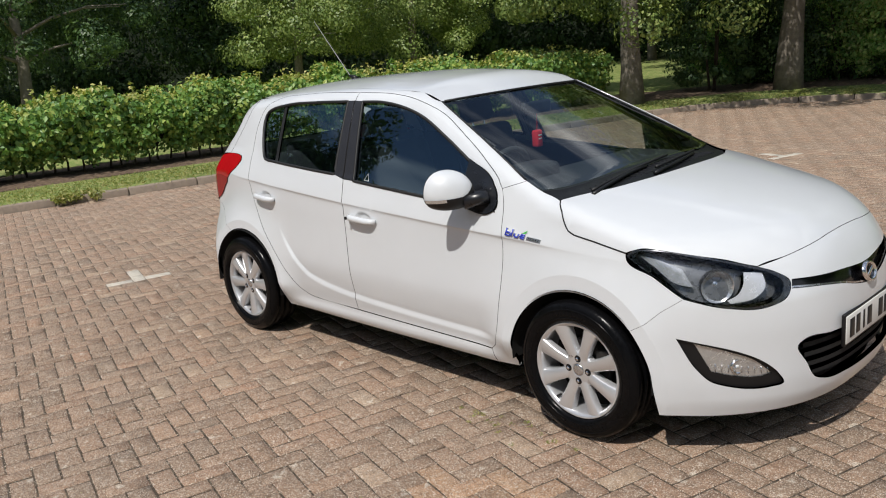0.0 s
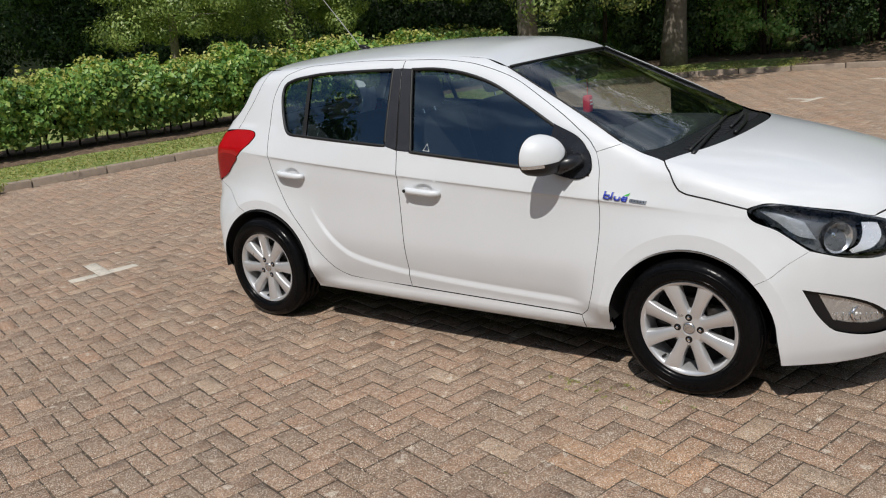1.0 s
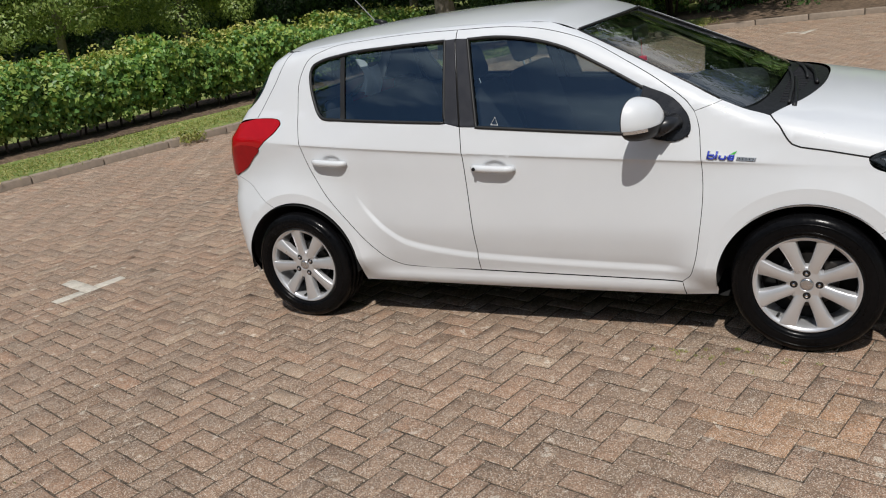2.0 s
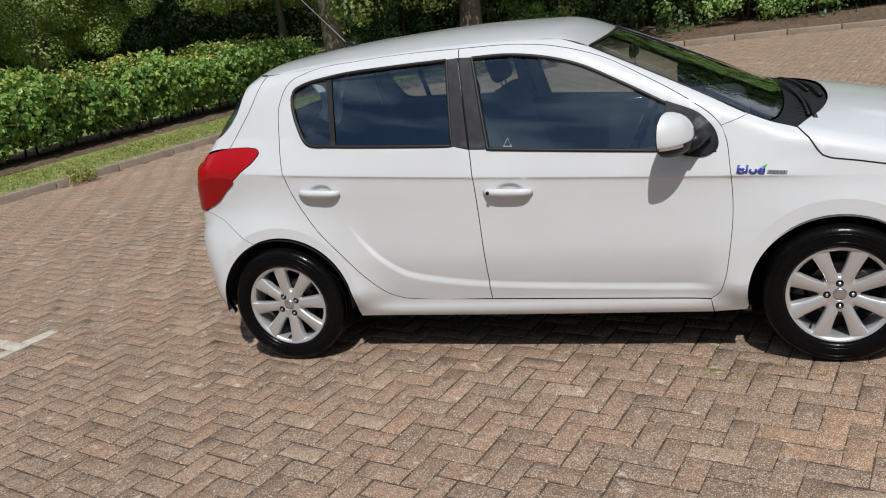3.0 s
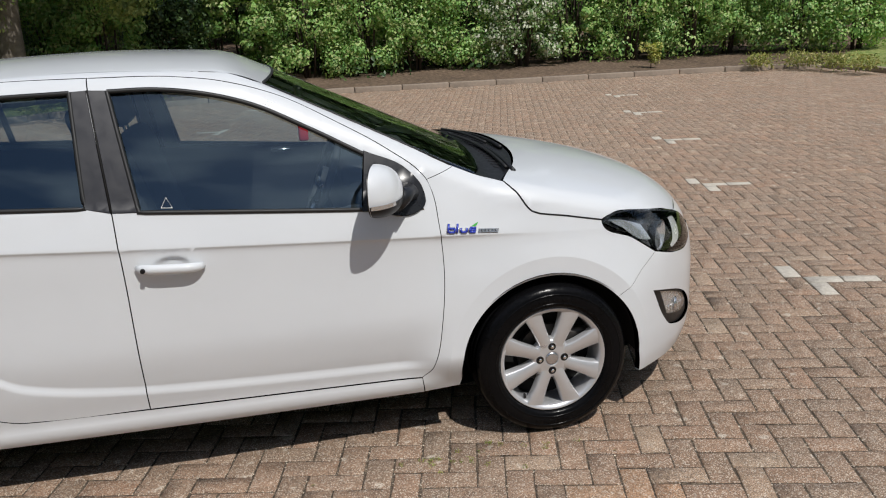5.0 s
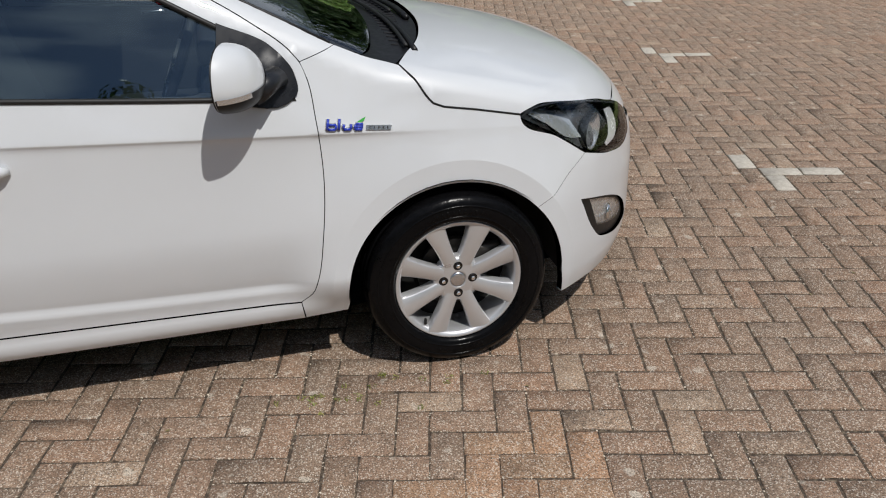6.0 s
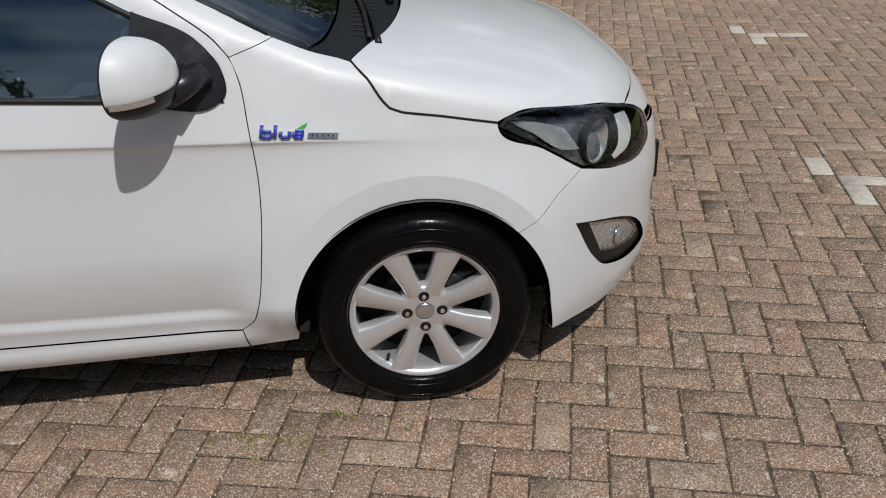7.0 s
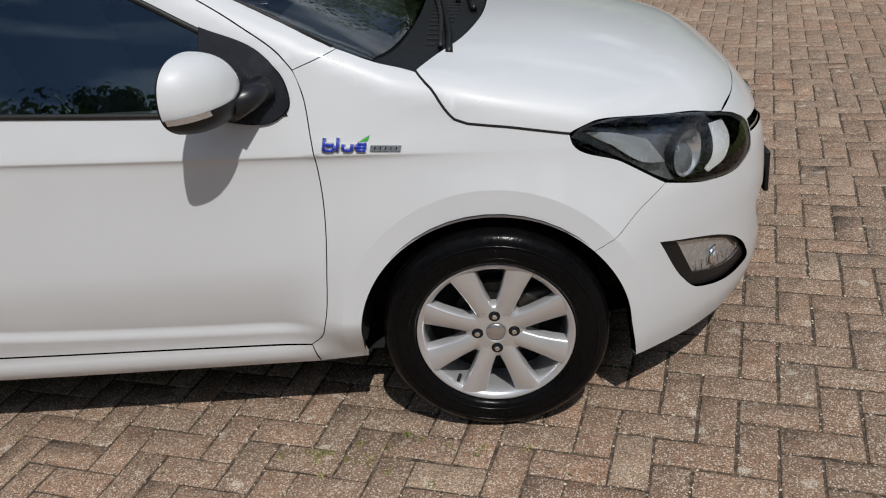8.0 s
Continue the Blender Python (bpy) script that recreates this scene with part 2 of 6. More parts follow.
# ---- building helpers ----
def mesh_of(name, verts, faces, normals=None, smooth=False):
    """A mesh from arrays; faces all of one length, or a list."""
    me = bpy.data.meshes.new(name)
    if isinstance(faces, np.ndarray):
        k = faces.shape[1]
        me.vertices.add(len(verts))
        me.vertices.foreach_set("co", np.ascontiguousarray(verts, np.float32).ravel())
        me.loops.add(faces.size)
        me.loops.foreach_set("vertex_index", np.ascontiguousarray(faces, np.int32).ravel())
        me.polygons.add(len(faces))
        me.polygons.foreach_set("loop_start", np.arange(0, faces.size, k, dtype=np.int32))
        me.update(calc_edges=True)
    else:
        me.from_pydata([tuple(map(float, v)) for v in verts], [], [tuple(map(int, f)) for f in faces])
        me.update()
    if smooth or normals is not None:
        me.polygons.foreach_set("use_smooth", [True] * len(me.polygons))
    if normals is not None:
        me.normals_split_custom_set_from_vertices([tuple(map(float, n)) for n in normals])
    return me


def part(name, data, mat, parent=None, label=""):
    """Links a mesh (or a bmesh) as one object under a thing or a part."""
    if isinstance(data, bmesh.types.BMesh):
        me = bpy.data.meshes.new(name)
        data.to_mesh(me)
        data.free()
        data = me
    for m in mat if isinstance(mat, (list, tuple)) else [mat]:
        data.materials.append(m)
    ob = new(name, data)
    ob.parent = parent
    return tagged(ob, label) if label else ob


def thing(name, label, category, group="", kind=""):
    return tagged(new(name), label, category, group, kind)


def rounded_box(size, bevel=0.01, segments=2, at=(0, 0, 0), turn=None):
    bm = bmesh.new()
    bmesh.ops.create_cube(bm, size=1)
    bmesh.ops.scale(bm, vec=size, verts=bm.verts)
    bmesh.ops.bevel(bm, geom=bm.edges[:], offset=bevel, segments=segments, affect="EDGES", profile=0.5)
    for f in bm.faces:
        f.smooth = True
    if turn is not None:
        bmesh.ops.transform(bm, matrix=turn, verts=bm.verts)
    bmesh.ops.translate(bm, vec=at, verts=bm.verts)
    return bm


def tube(points, radii, sides=8, cap=True):
    """Vertices and faces of a tapered tube along points."""
    pts = [Vector(p) for p in points]
    verts, faces = [], []
    up = Vector((0.13, 0.31, 0.94))
    for i, p in enumerate(pts):
        d = (pts[min(i + 1, len(pts) - 1)] - pts[max(i - 1, 0)]).normalized()
        s = d.cross(up)
        if s.length < 0.1:
            s = d.cross(Vector((1, 0, 0)))
        s.normalize()
        t = s.cross(d)
        r = radii[i] if not isinstance(radii, (int, float)) else radii
        for k in range(sides):
            a = 2 * math.pi * k / sides
            verts.append(p + r * (math.cos(a) * s + math.sin(a) * t))
    for i in range(len(pts) - 1):
        for k in range(sides):
            a, b = i * sides + k, i * sides + (k + 1) % sides
            faces.append((a, a + sides, b + sides, b))
    if cap:
        faces.append(tuple(range(sides)))
        faces.append(tuple(reversed(range((len(pts) - 1) * sides, len(pts) * sides))))
    return verts, faces


def tubes(name, runs, sides=8):
    verts, faces = [], []
    for pts, radii in runs:
        v, f = tube(pts, radii, sides)
        n = len(verts)
        verts += v
        faces += [tuple(i + n for i in q) for q in f]
    return mesh_of(name, verts, faces, smooth=True)


def revolve(profile, steps=64, centre=(0, 0, 0), closed=False):
    """Turns (radius, y) pairs about the y axis."""
    verts, faces = [], []
    n = len(profile)
    for k in range(steps):
        a = 2 * math.pi * k / steps
        for r, y in profile:
            verts.append((centre[0] + r * math.cos(a), centre[1] + y, centre[2] + r * math.sin(a)))
    for k in range(steps):
        for i in range(n if closed else n - 1):
            a, b = k * n + i, k * n + (i + 1) % n
            c, d = ((k + 1) % steps) * n + (i + 1) % n, ((k + 1) % steps) * n + i
            faces.append((a, b, c, d))
    return verts, faces


def leaves(centres, length, width, outward=None, spread=1.0, seed=1):
    """Folded leaves at the centres: vertices and triangles."""
    g = np.random.default_rng(seed)
    n = len(centres)
    nor = g.normal(size=(n, 3))
    if outward is not None:
        nor = nor * spread + outward * 1.4
    nor /= np.linalg.norm(nor, axis=1, keepdims=True)
    d = np.cross(nor, g.normal(size=(n, 3)))
    d[:, 2] -= 0.25
    d /= np.linalg.norm(d, axis=1, keepdims=True)
    s = np.cross(nor, d)
    size = g.uniform(0.65, 1.3, (n, 1))
    l, w = length * size / 2, width * size / 2
    v = np.stack([centres - d * l, centres + s * w + nor * w * 0.35 - d * l * 0.1, centres + d * l, centres - s * w + nor * w * 0.35 - d * l * 0.1], 1).reshape(-1, 3)
    i = np.arange(n)[:, None] * 4
    f = np.concatenate([i + [0, 1, 2], i + [0, 2, 3]], 0)
    return v, f.astype(np.int32)


def clumps(centres, radius, each, seed=1, flat=0.75):
    """Points gathered in loose lumps round the centres, and their outward ways."""
    g = np.random.default_rng(seed)
    n = len(centres)
    way = g.normal(size=(n * each, 3))
    way /= np.linalg.norm(way, axis=1, keepdims=True)
    r = np.repeat(np.broadcast_to(radius, n) * g.uniform(0.7, 1.25, n), each)[:, None] * g.uniform(0.25, 1.0, (n * each, 1)) ** 0.5
    p = np.repeat(centres, each, 0) + way * r * [1, 1, flat]
    return p, way

# ---- the ground: sheet, verge, kerb ----
TURN_P = radians(-15.8)  # the paving's turn
PU, PV = np.array([math.cos(TURN_P), math.sin(TURN_P)]), np.array([-math.sin(TURN_P), math.cos(TURN_P)])
CELL = 0.1022
P0 = np.array([3.201, -0.679]) - CELL * (PU + PV)  # a corner of the pattern


def smooth_line(points, step):
    """A rounded line through points, in even steps."""
    p = np.array(points, float)
    q = np.concatenate([[2 * p[0] - p[1]], p, [2 * p[-1] - p[-2]]])
    out = []
    for i in range(1, len(q) - 2):
        for s in np.linspace(0, 1, 24, endpoint=False):
            a, b, c, d = q[i - 1], q[i], q[i + 1], q[i + 2]
            out.append(0.5 * (2 * b + (c - a) * s + (2 * a - 5 * b + 4 * c - d) * s * s + (3 * b - a - 3 * c + d) * s ** 3))
    out = np.array(out + [p[-1]])
    run = np.r_[0, np.cumsum(np.linalg.norm(np.diff(out, axis=0), axis=1))]
    n = max(2, int(round(run[-1] / step)) + 1)
    at = np.linspace(0, run[-1], n)
    return np.stack([np.interp(at, run, out[:, k]) for k in range(out.shape[1])], 1)


KERB_LINE = smooth_line([(-10.2, -11), (-6.97, 0), (-5.5, 4.9), (-4.25, 9.1), (-3.55, 10.9), (-2.0, 12.15), (0.2, 12.75), (2.6, 12.9), (6.0, 12.45),
                         (10.4, 11.9), (12.0, 11.45), (12.45, 10.7), (12.2, 8.5), (11.2, 5.0), (9.0, -3), (7.2, -10)], 0.915)
tang = np.gradient(KERB_LINE, axis=0)
tang /= np.linalg.norm(tang, axis=1, keepdims=True)
OUTWARD = np.stack([-tang[:, 1], tang[:, 0]], 1)  # away from the paving


def sheet(name, mat, rows, label, category, wobble=0.0):
    """A strip of ground between lines of points (each row: n x 3)."""
    rows = np.array(rows)
    m, n = rows.shape[:2]
    v = rows.reshape(-1, 3).copy()
    if wobble:
        v[n:, 2] += np.random.default_rng(5).normal(0, wobble, len(v) - n)
    f = np.array([(r * n + i, r * n + i + 1, (r + 1) * n + i + 1, (r + 1) * n + i) for r in range(m - 1) for i in range(n - 1)], np.int32)
    return tagged(part(name, mesh_of(name, v, f, smooth=True), mat), label, category, kind="structure")


def off(line, out, d, z):
    return np.c_[line + out * np.reshape(d, (-1, 1)), np.full(len(line), z)]


ground = tagged(part("ground", mesh_of("ground", [(-400, -400, -0.0032), (400, -400, -0.0032), (400, 400, -0.0032), (-400, 400, -0.0032)], [(0, 1, 2, 3)]), JOINT),
                "sandy ground sheet under the paving blocks", "ground", kind="structure")
# verge: mown grass beside the hedge, soil and litter under the shrubs
nK = len(KERB_LINE)
i_corner = int(np.argmin(np.hypot(KERB_LINE[:, 0] + 1.6, KERB_LINE[:, 1] - 12.3)))
i_hedge = int(np.argmin(np.hypot(KERB_LINE[:, 0] + 4.0, KERB_LINE[:, 1] - 9.8)))
i_end = int(np.argmin(np.hypot(KERB_LINE[:, 0] - 12.0, KERB_LINE[:, 1] - 11.45)))
KS, OS = KERB_LINE[: i_corner + 2], OUTWARD[: i_corner + 2]
sheet("grass_verge", GRASS_SOIL, [off(KS, OS, 0.13, 0.085), off(KS, OS, 0.6, 0.10), off(KS, OS, 1.45, 0.12)], "narrow mown grass verge between kerb and hedge", "grass", 0.006)
sheet("hedge_bed", SOIL, [off(KS, OS, 1.45, 0.12), off(KS, OS, 2.1, 0.15), off(KS, OS, 3.4, 0.14)], "bare brown soil bed under the hedge", "soil", 0.012)
sheet("lawn_beyond", GRASS_SOIL, [off(KS, OS, 3.4, 0.14), off(KS, OS, 12, 0.15), off(KS, OS, 60, 0.2)], "open lawn behind the hedge", "grass", 0.01)
KB, OB = KERB_LINE[i_corner + 1: i_end + 1], OUTWARD[i_corner + 1: i_end + 1]
sheet("soil_strip", SOIL, [off(KB, OB, 0.13, 0.085), off(KB, OB, 0.9, 0.11), off(KB, OB, 2.0, 0.17), off(KB, OB, 8, 0.3), off(KB, OB, 60, 0.5)],
      "strip of bare soil and leaf litter behind the kerb", "soil", 0.02)
KR, OR = KERB_LINE[i_end:], OUTWARD[i_end:]
sheet("lawn_corner", GRASS_SOIL, [off(KR, OR, 0.13, 0.085), off(KR, OR, 0.9, 0.11), off(KR, OR, 2.0, 0.17), off(KR, OR, 8, 0.3), off(KR, OR, 60, 0.5)], "bright mown lawn beside the kerb", "grass", 0.01)

kerb = tagged(new("kerb"), "weathered brown concrete kerb of long stones", "kerb", kind="structure")
kerb_mesh = bpy.data.meshes.new("kerb_stone")
kb = rounded_box((0.905, 0.125, 0.22), 0.014, 2)
kb.to_mesh(kerb_mesh)
kb.free()
kerb_mesh.materials.append(KERB)
rk = random.Random(3)
for i in range(nK - 1):
    mid = (KERB_LINE[i] + KERB_LINE[i + 1]) / 2 + (OUTWARD[i] + OUTWARD[i + 1]) / 2 * 0.065
    d = KERB_LINE[i + 1] - KERB_LINE[i]
    st = new("kerb_stone", kerb_mesh)
    st.parent = kerb
    st.matrix_basis = pose(mid[0], mid[1], -0.015 + rk.uniform(-0.004, 0.004), rk.uniform(-1, 1), 0, math.degrees(math.atan2(d[1], d[0])) + rk.uniform(-0.4, 0.4))

# ---- hedge along the verge ----
g = np.random.default_rng(11)
hedge = thing("hedge", "clipped green hedge with bare stems at its foot", "hedge")
HL = smooth_line([tuple(KERB_LINE[0] + OUTWARD[0] * 2.55), (-9.62, 0.0), (-8.1, 4.9), (-6.95, 8.8), (-6.2, 11.3)], 0.1)
ht = np.gradient(HL, axis=0)
ht /= np.linalg.norm(ht, axis=1, keepdims=True)
HO = np.stack([ht[:, 1], -ht[:, 0]], 1)  # towards the paving
M, EACH = 4300, 24
k = g.integers(0, len(HL), M)
lump = 0.10 * np.sin(k * 0.31) + 0.07 * np.sin(k * 0.83 + 1) + 0.05 * np.sin(k * 1.7)
top = 1.36 + lump * 0.8 - 0.0012 * k
half = 0.55 + 0.35 * lump
face = g.uniform(0, 1, M) < 0.66  # a spray on the front face, or on the top
zz = np.where(face, 0.33 + (top - 0.36) * g.uniform(0, 1, M) ** 0.8, top - 0.05 + g.normal(0, 0.06, M))
oo = np.where(face, half + 0.10 * np.exp(-((zz - 0.9) / 0.4) ** 2) + g.normal(0, 0.10, M), g.uniform(-half, half))
oo = np.where(face, oo + 0.16 * (zz - 0.95), oo)
oo = np.where(face & (zz < 0.6), oo - 0.4 * (0.6 - zz) * g.uniform(0, 1.5, M), oo)
heart = np.c_[HL[k] + ht[k] * g.uniform(-0.05, 0.05, (M, 1)) + HO[k] * oo[:, None], zz]
pts, way = clumps(heart, 0.135, EACH, 12, 0.8)
outw = np.repeat(np.where(face[:, None], np.c_[HO[k], np.full(M, 0.45)], [0, 0, 1.0]), EACH, 0) + way * 0.5
v, f = leaves(pts, 0.088, 0.058, outw, 1.3, 2)
part("foliage", mesh_of("hedge_foliage", v, f), HEDGE_LEAF, hedge)
n2 = 9000
k2 = g.integers(0, len(HL), n2)
lump2 = 0.10 * np.sin(k2 * 0.31) + 0.07 * np.sin(k2 * 0.83 + 1) + 0.05 * np.sin(k2 * 1.7)
p2 = np.c_[HL[k2] + HO[k2] * g.uniform(-0.55, 0.6, (n2, 1)), 1.38 + 0.8 * lump2 - 0.0012 * k2 + np.abs(g.normal(0, 0.055, n2))]
sprig = g.integers(0, len(HL), 60)
p3 = np.repeat(np.c_[HL[sprig] + HO[sprig] * g.uniform(-0.4, 0.5, (60, 1)), np.full(60, 1.38) - 0.0012 * sprig], 14, 0) + np.c_[g.normal(0, 0.03, (840, 2)), g.uniform(0.0, 0.24, 840)]
v, f = leaves(np.r_[p2, p3], 0.075, 0.05, np.tile([0, 0, 1.0], (n2 + 840, 1)), 0.9, 3)
part("top_growth", mesh_of("hedge_tips", v, f), HEDGE_TIP, hedge, "yellow-green young shoots")
# near-black sheets inside, coloured for the shade among the twigs
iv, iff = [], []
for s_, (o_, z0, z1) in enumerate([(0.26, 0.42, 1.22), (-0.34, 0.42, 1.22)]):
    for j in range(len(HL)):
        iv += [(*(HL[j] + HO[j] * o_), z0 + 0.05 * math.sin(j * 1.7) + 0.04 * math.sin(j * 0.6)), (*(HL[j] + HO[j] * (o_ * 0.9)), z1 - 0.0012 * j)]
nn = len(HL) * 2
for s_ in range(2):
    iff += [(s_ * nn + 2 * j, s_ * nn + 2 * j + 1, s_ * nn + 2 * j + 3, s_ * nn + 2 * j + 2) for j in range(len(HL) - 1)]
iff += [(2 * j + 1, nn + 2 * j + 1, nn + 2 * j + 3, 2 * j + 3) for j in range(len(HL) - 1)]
part("twig_core", mesh_of("hedge_core", iv, iff, smooth=True), DARK, hedge, "near-black sheets for the shade inside the hedge")
for j in range(3, len(HL) - 2, 2):
    r_ = random.Random(j)
    b_ = HL[j] + HO[j] * r_.uniform(-0.25, 0.42)
    pts_ = [(b_[0] + r_.uniform(-0.03, 0.03) * s, b_[1] + r_.uniform(-0.03, 0.03) * s, 0.08 + 0.2 * s) for s in range(5)]
    v, f = tube(pts_, [0.019, 0.016, 0.014, 0.012, 0.010], 6)
    part("stem", mesh_of("hedge_stem", v, f, smooth=True), STEM, hedge)


# ---- trees and shrubs ----
def tree(name, at, radius, height, lean, label, limbs, crown_low, crown_r, seed, mat, count=42, each=150, leaf=0.13, skirt=None, group=""):
    r_ = random.Random(seed)
    gg = np.random.default_rng(seed)
    t_ = thing(name, label, "tree", group)
    pts_, rad = [], []
    for s in range(11):
        q = s / 10
        pts_.append((at[0] + lean[0] * q * height + 0.07 * math.sin(s * 1.3 + seed) * q, at[1] + lean[1] * q * height + 0.07 * math.cos(s * 1.1 + seed) * q, 0.05 + height * q))
        rad.append(radius * (1.35 if s == 0 else 1.08 if s == 1 else 1 - 0.62 * q))
    v, f = tube(pts_, rad, 14)
    v = [p + Vector((noise.noise(p * 3), noise.noise(p * 3 + Vector((9, 0, 0))), 0)) * radius * 0.14 for p in v]
    part("trunk", mesh_of("trunk", v, f, smooth=True), BARK, t_)
    for _ in range(limbs):
        q = r_.uniform(0.38, 0.9)
        b_ = Vector(pts_[int(q * 10)])
        a_ = r_.uniform(0, 2 * math.pi)
        ln = crown_r * r_.uniform(0.6, 1.0)
        w_ = [b_ + Vector((math.cos(a_) * ln * s, math.sin(a_) * ln * s, ln * (0.55 * s - 0.35 * s * s))) for s in (0, 0.33, 0.66, 1)]
        v, f = tube(w_, [radius * 0.30, radius * 0.2, radius * 0.12, radius * 0.05], 7)
        part("limb", mesh_of("limb", v, f, smooth=True), BARK, t_)
    # crown: lumps of leaves round a hollow
    c0 = np.array([at[0] + lean[0] * height * 0.8, at[1] + lean[1] * height * 0.8, 0])
    way = gg.normal(size=(count, 3))
    way /= np.linalg.norm(way, axis=1, keepdims=True)
    mid_z = (crown_low + height + 1.5) / 2
    cc = c0 + way * [crown_r, crown_r, (height + 1.5 - crown_low) / 2] * gg.uniform(0.55, 1.0, (count, 1)) + [0, 0, mid_z]
    rise = np.clip((cc[:, 2] - crown_low) / (height + 1.5 - crown_low), 0, 1)[:, None]
    cc[:, :2] = c0[:2] + (cc[:, :2] - c0[:2]) * (1.2 - 0.75 * rise)
    if skirt:
        m_ = 26
        a_ = gg.uniform(0, 2 * math.pi, m_)
        rr = crown_r * gg.uniform(0.35, 1.1, m_)
        cc = np.concatenate([cc, np.c_[at[0] + np.cos(a_) * rr, at[1] + np.sin(a_) * rr, gg.uniform(skirt[0], skirt[1], m_)]])
    p, w_ = clumps(cc, crown_r * 0.30 if not skirt else 0.62, each, seed, 0.7)
    v, f = leaves(p, leaf, leaf * 0.6, w_ * 0.5 + [0, 0, 0.5], 0.9, seed)
    part("crown", mesh_of("crown", v, f), mat, t_)
    return t_


tree("tree", (-5.0, 11.05), 0.20, 7.5, (0.01, 0.0), "mature tree with straight grey fissured trunk by the kerb", 8, 3.0, 3.7, 21, TREE_LEAF, 95, 460, 0.088, (2.0, 3.6))
tree("tree", (-2.95, 13.5), 0.225, 8.0, (0.055, 0.02), "thick-trunked leaning tree beside the soil bank", 8, 2.8, 3.9, 22, TREE_LEAF, 95, 460, 0.088, (1.5, 3.2))
tree("tree", (-1.9, 18.6), 0.16, 8.0, (-0.02, 0.0), "slim pale trunk tree in the shade", 5, 3.4, 2.6, 23, SHADE_LEAF, 40, 150, 0.16)
tree("tree", (2.0, 19.5), 0.20, 9.0, (0.0, 0.0), "dark upright tree behind the shrubs", 5, 3.6, 3.0, 24, SHADE_LEAF, 40, 150, 0.16, group="trees behind the shrubs")
tree("tree", (2.9, 20.5), 0.22, 9.0, (0.01, 0.0), "dark upright tree behind the shrubs", 5, 3.8, 3.0, 25, SHADE_LEAF, 40, 150, 0.16, group="trees behind the shrubs")
tree("tree", (-15.8, 15.2), 0.15, 5.6, (0.02, 0.0), "broad low tree with light olive leaves behind the hedge", 8, 1.7, 3.4, 26, TREE_LEAF, 90, 480, 0.09, (1.5, 3.2), group="trees behind the hedge")
tree("tree", (-15.3, 10.4), 0.13, 5.2, (0.0, 0.02), "broad low tree with drooping olive leaves behind the hedge", 8, 1.6, 2.7, 27, TREE_LEAF, 80, 420, 0.09, (1.4, 3.0), group="trees behind the hedge")
tree("tree", (-18.5, 4.2), 0.17, 6.5, (-0.02, 0.03), "shaded many-limbed tree behind the hedge", 10, 2.2, 3.4, 28, SHADE_LEAF, 80, 380, 0.10, (2.0, 3.4), group="trees behind the hedge")
tree("tree", (-14.5, 27.0), 0.16, 7.0, (0.0, 0.0), "shaded slim tree at the lawn's edge", 6, 2.6, 3.0, 29, TREE_LEAF, 60, 200, 0.15, (2.0, 3.4), group="trees at the lawn's edge")
tree("tree", (-9.0, 26.5), 0.2, 7.5, (0.0, 0.0), "shaded slim tree at the lawn's edge", 6, 2.8, 3.0, 30, TREE_LEAF, 60, 200, 0.15, (2.0, 3.4), group="trees at the lawn's edge")


def shrub(at, rx, ry, h, mat, seed, label, count=110, each=130, leaf=0.074, low=0.06):
    gg = np.random.default_rng(seed)
    t_ = thing("shrub", label, "shrub", "shrubs behind the kerb")
    a_ = gg.uniform(0, 2 * math.pi, count)
    zq = gg.uniform(0, 1, count)
    prof = np.sqrt(np.clip(1 - (zq * 1.05 - 0.35) ** 2 / 0.55, 0.05, 1))
    cc = np.c_[at[0] + np.cos(a_) * rx * prof * gg.uniform(0.6, 1, count), at[1] + np.sin(a_) * ry * prof * gg.uniform(0.6, 1, count), low + 0.3 + zq * (h - 0.5)]
    p, w_ = clumps(cc, gg.uniform(0.16, 0.40, count), each, seed, gg.uniform(0.7, 1.5))
    p[:, 2] = np.maximum(p[:, 2], low + gg.uniform(0, 0.12, len(p)))
    v, f = leaves(p, leaf, leaf * 0.62, w_ * 0.7 + [0, -0.25, 0.35], 0.8, seed)
    part("foliage", mesh_of("shrub_foliage", v, f), mat, t_)
    runs = []
    for s in range(5):
        q = gg.uniform(-0.4, 0.4, 2) * [rx, ry]
        runs.append(([(at[0] + q[0] * 0.3, at[1] + q[1] * 0.3, 0.1), (at[0] + q[0] * 0.7, at[1] + q[1] * 0.7, h * 0.4), (at[0] + q[0], at[1] + q[1], h * 0.8)], [0.03, 0.022, 0.01]))
    for r_ in runs:
        part("stem", tubes("shrub_stem", [r_], 6), STEM, t_)
    return t_


rs = random.Random(8)
gws = np.random.default_rng(76)
KBL = smooth_line([tuple(p) for p in (KB + OB * 2.25)[2:]], 1.25)
for j, p in enumerate(KBL):
    pale = j == int(np.argmin(np.abs(KBL[:, 0] - 6.8)))
    # far shrubs take the leaf colour darkened for shade
    far = p[0] < 2.4
    shrub((p[0] + rs.uniform(-0.2, 0.2), p[1] + rs.uniform(-0.1, 0.45) + (1.5 if far else 0.0)), 1.0, 0.75, rs.uniform(3.0, 4.0) if not pale else 2.9, PALE_LEAF if pale else SHADE_LEAF if far else SHRUB_LEAF,
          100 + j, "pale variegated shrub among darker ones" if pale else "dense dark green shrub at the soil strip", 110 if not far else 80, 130)
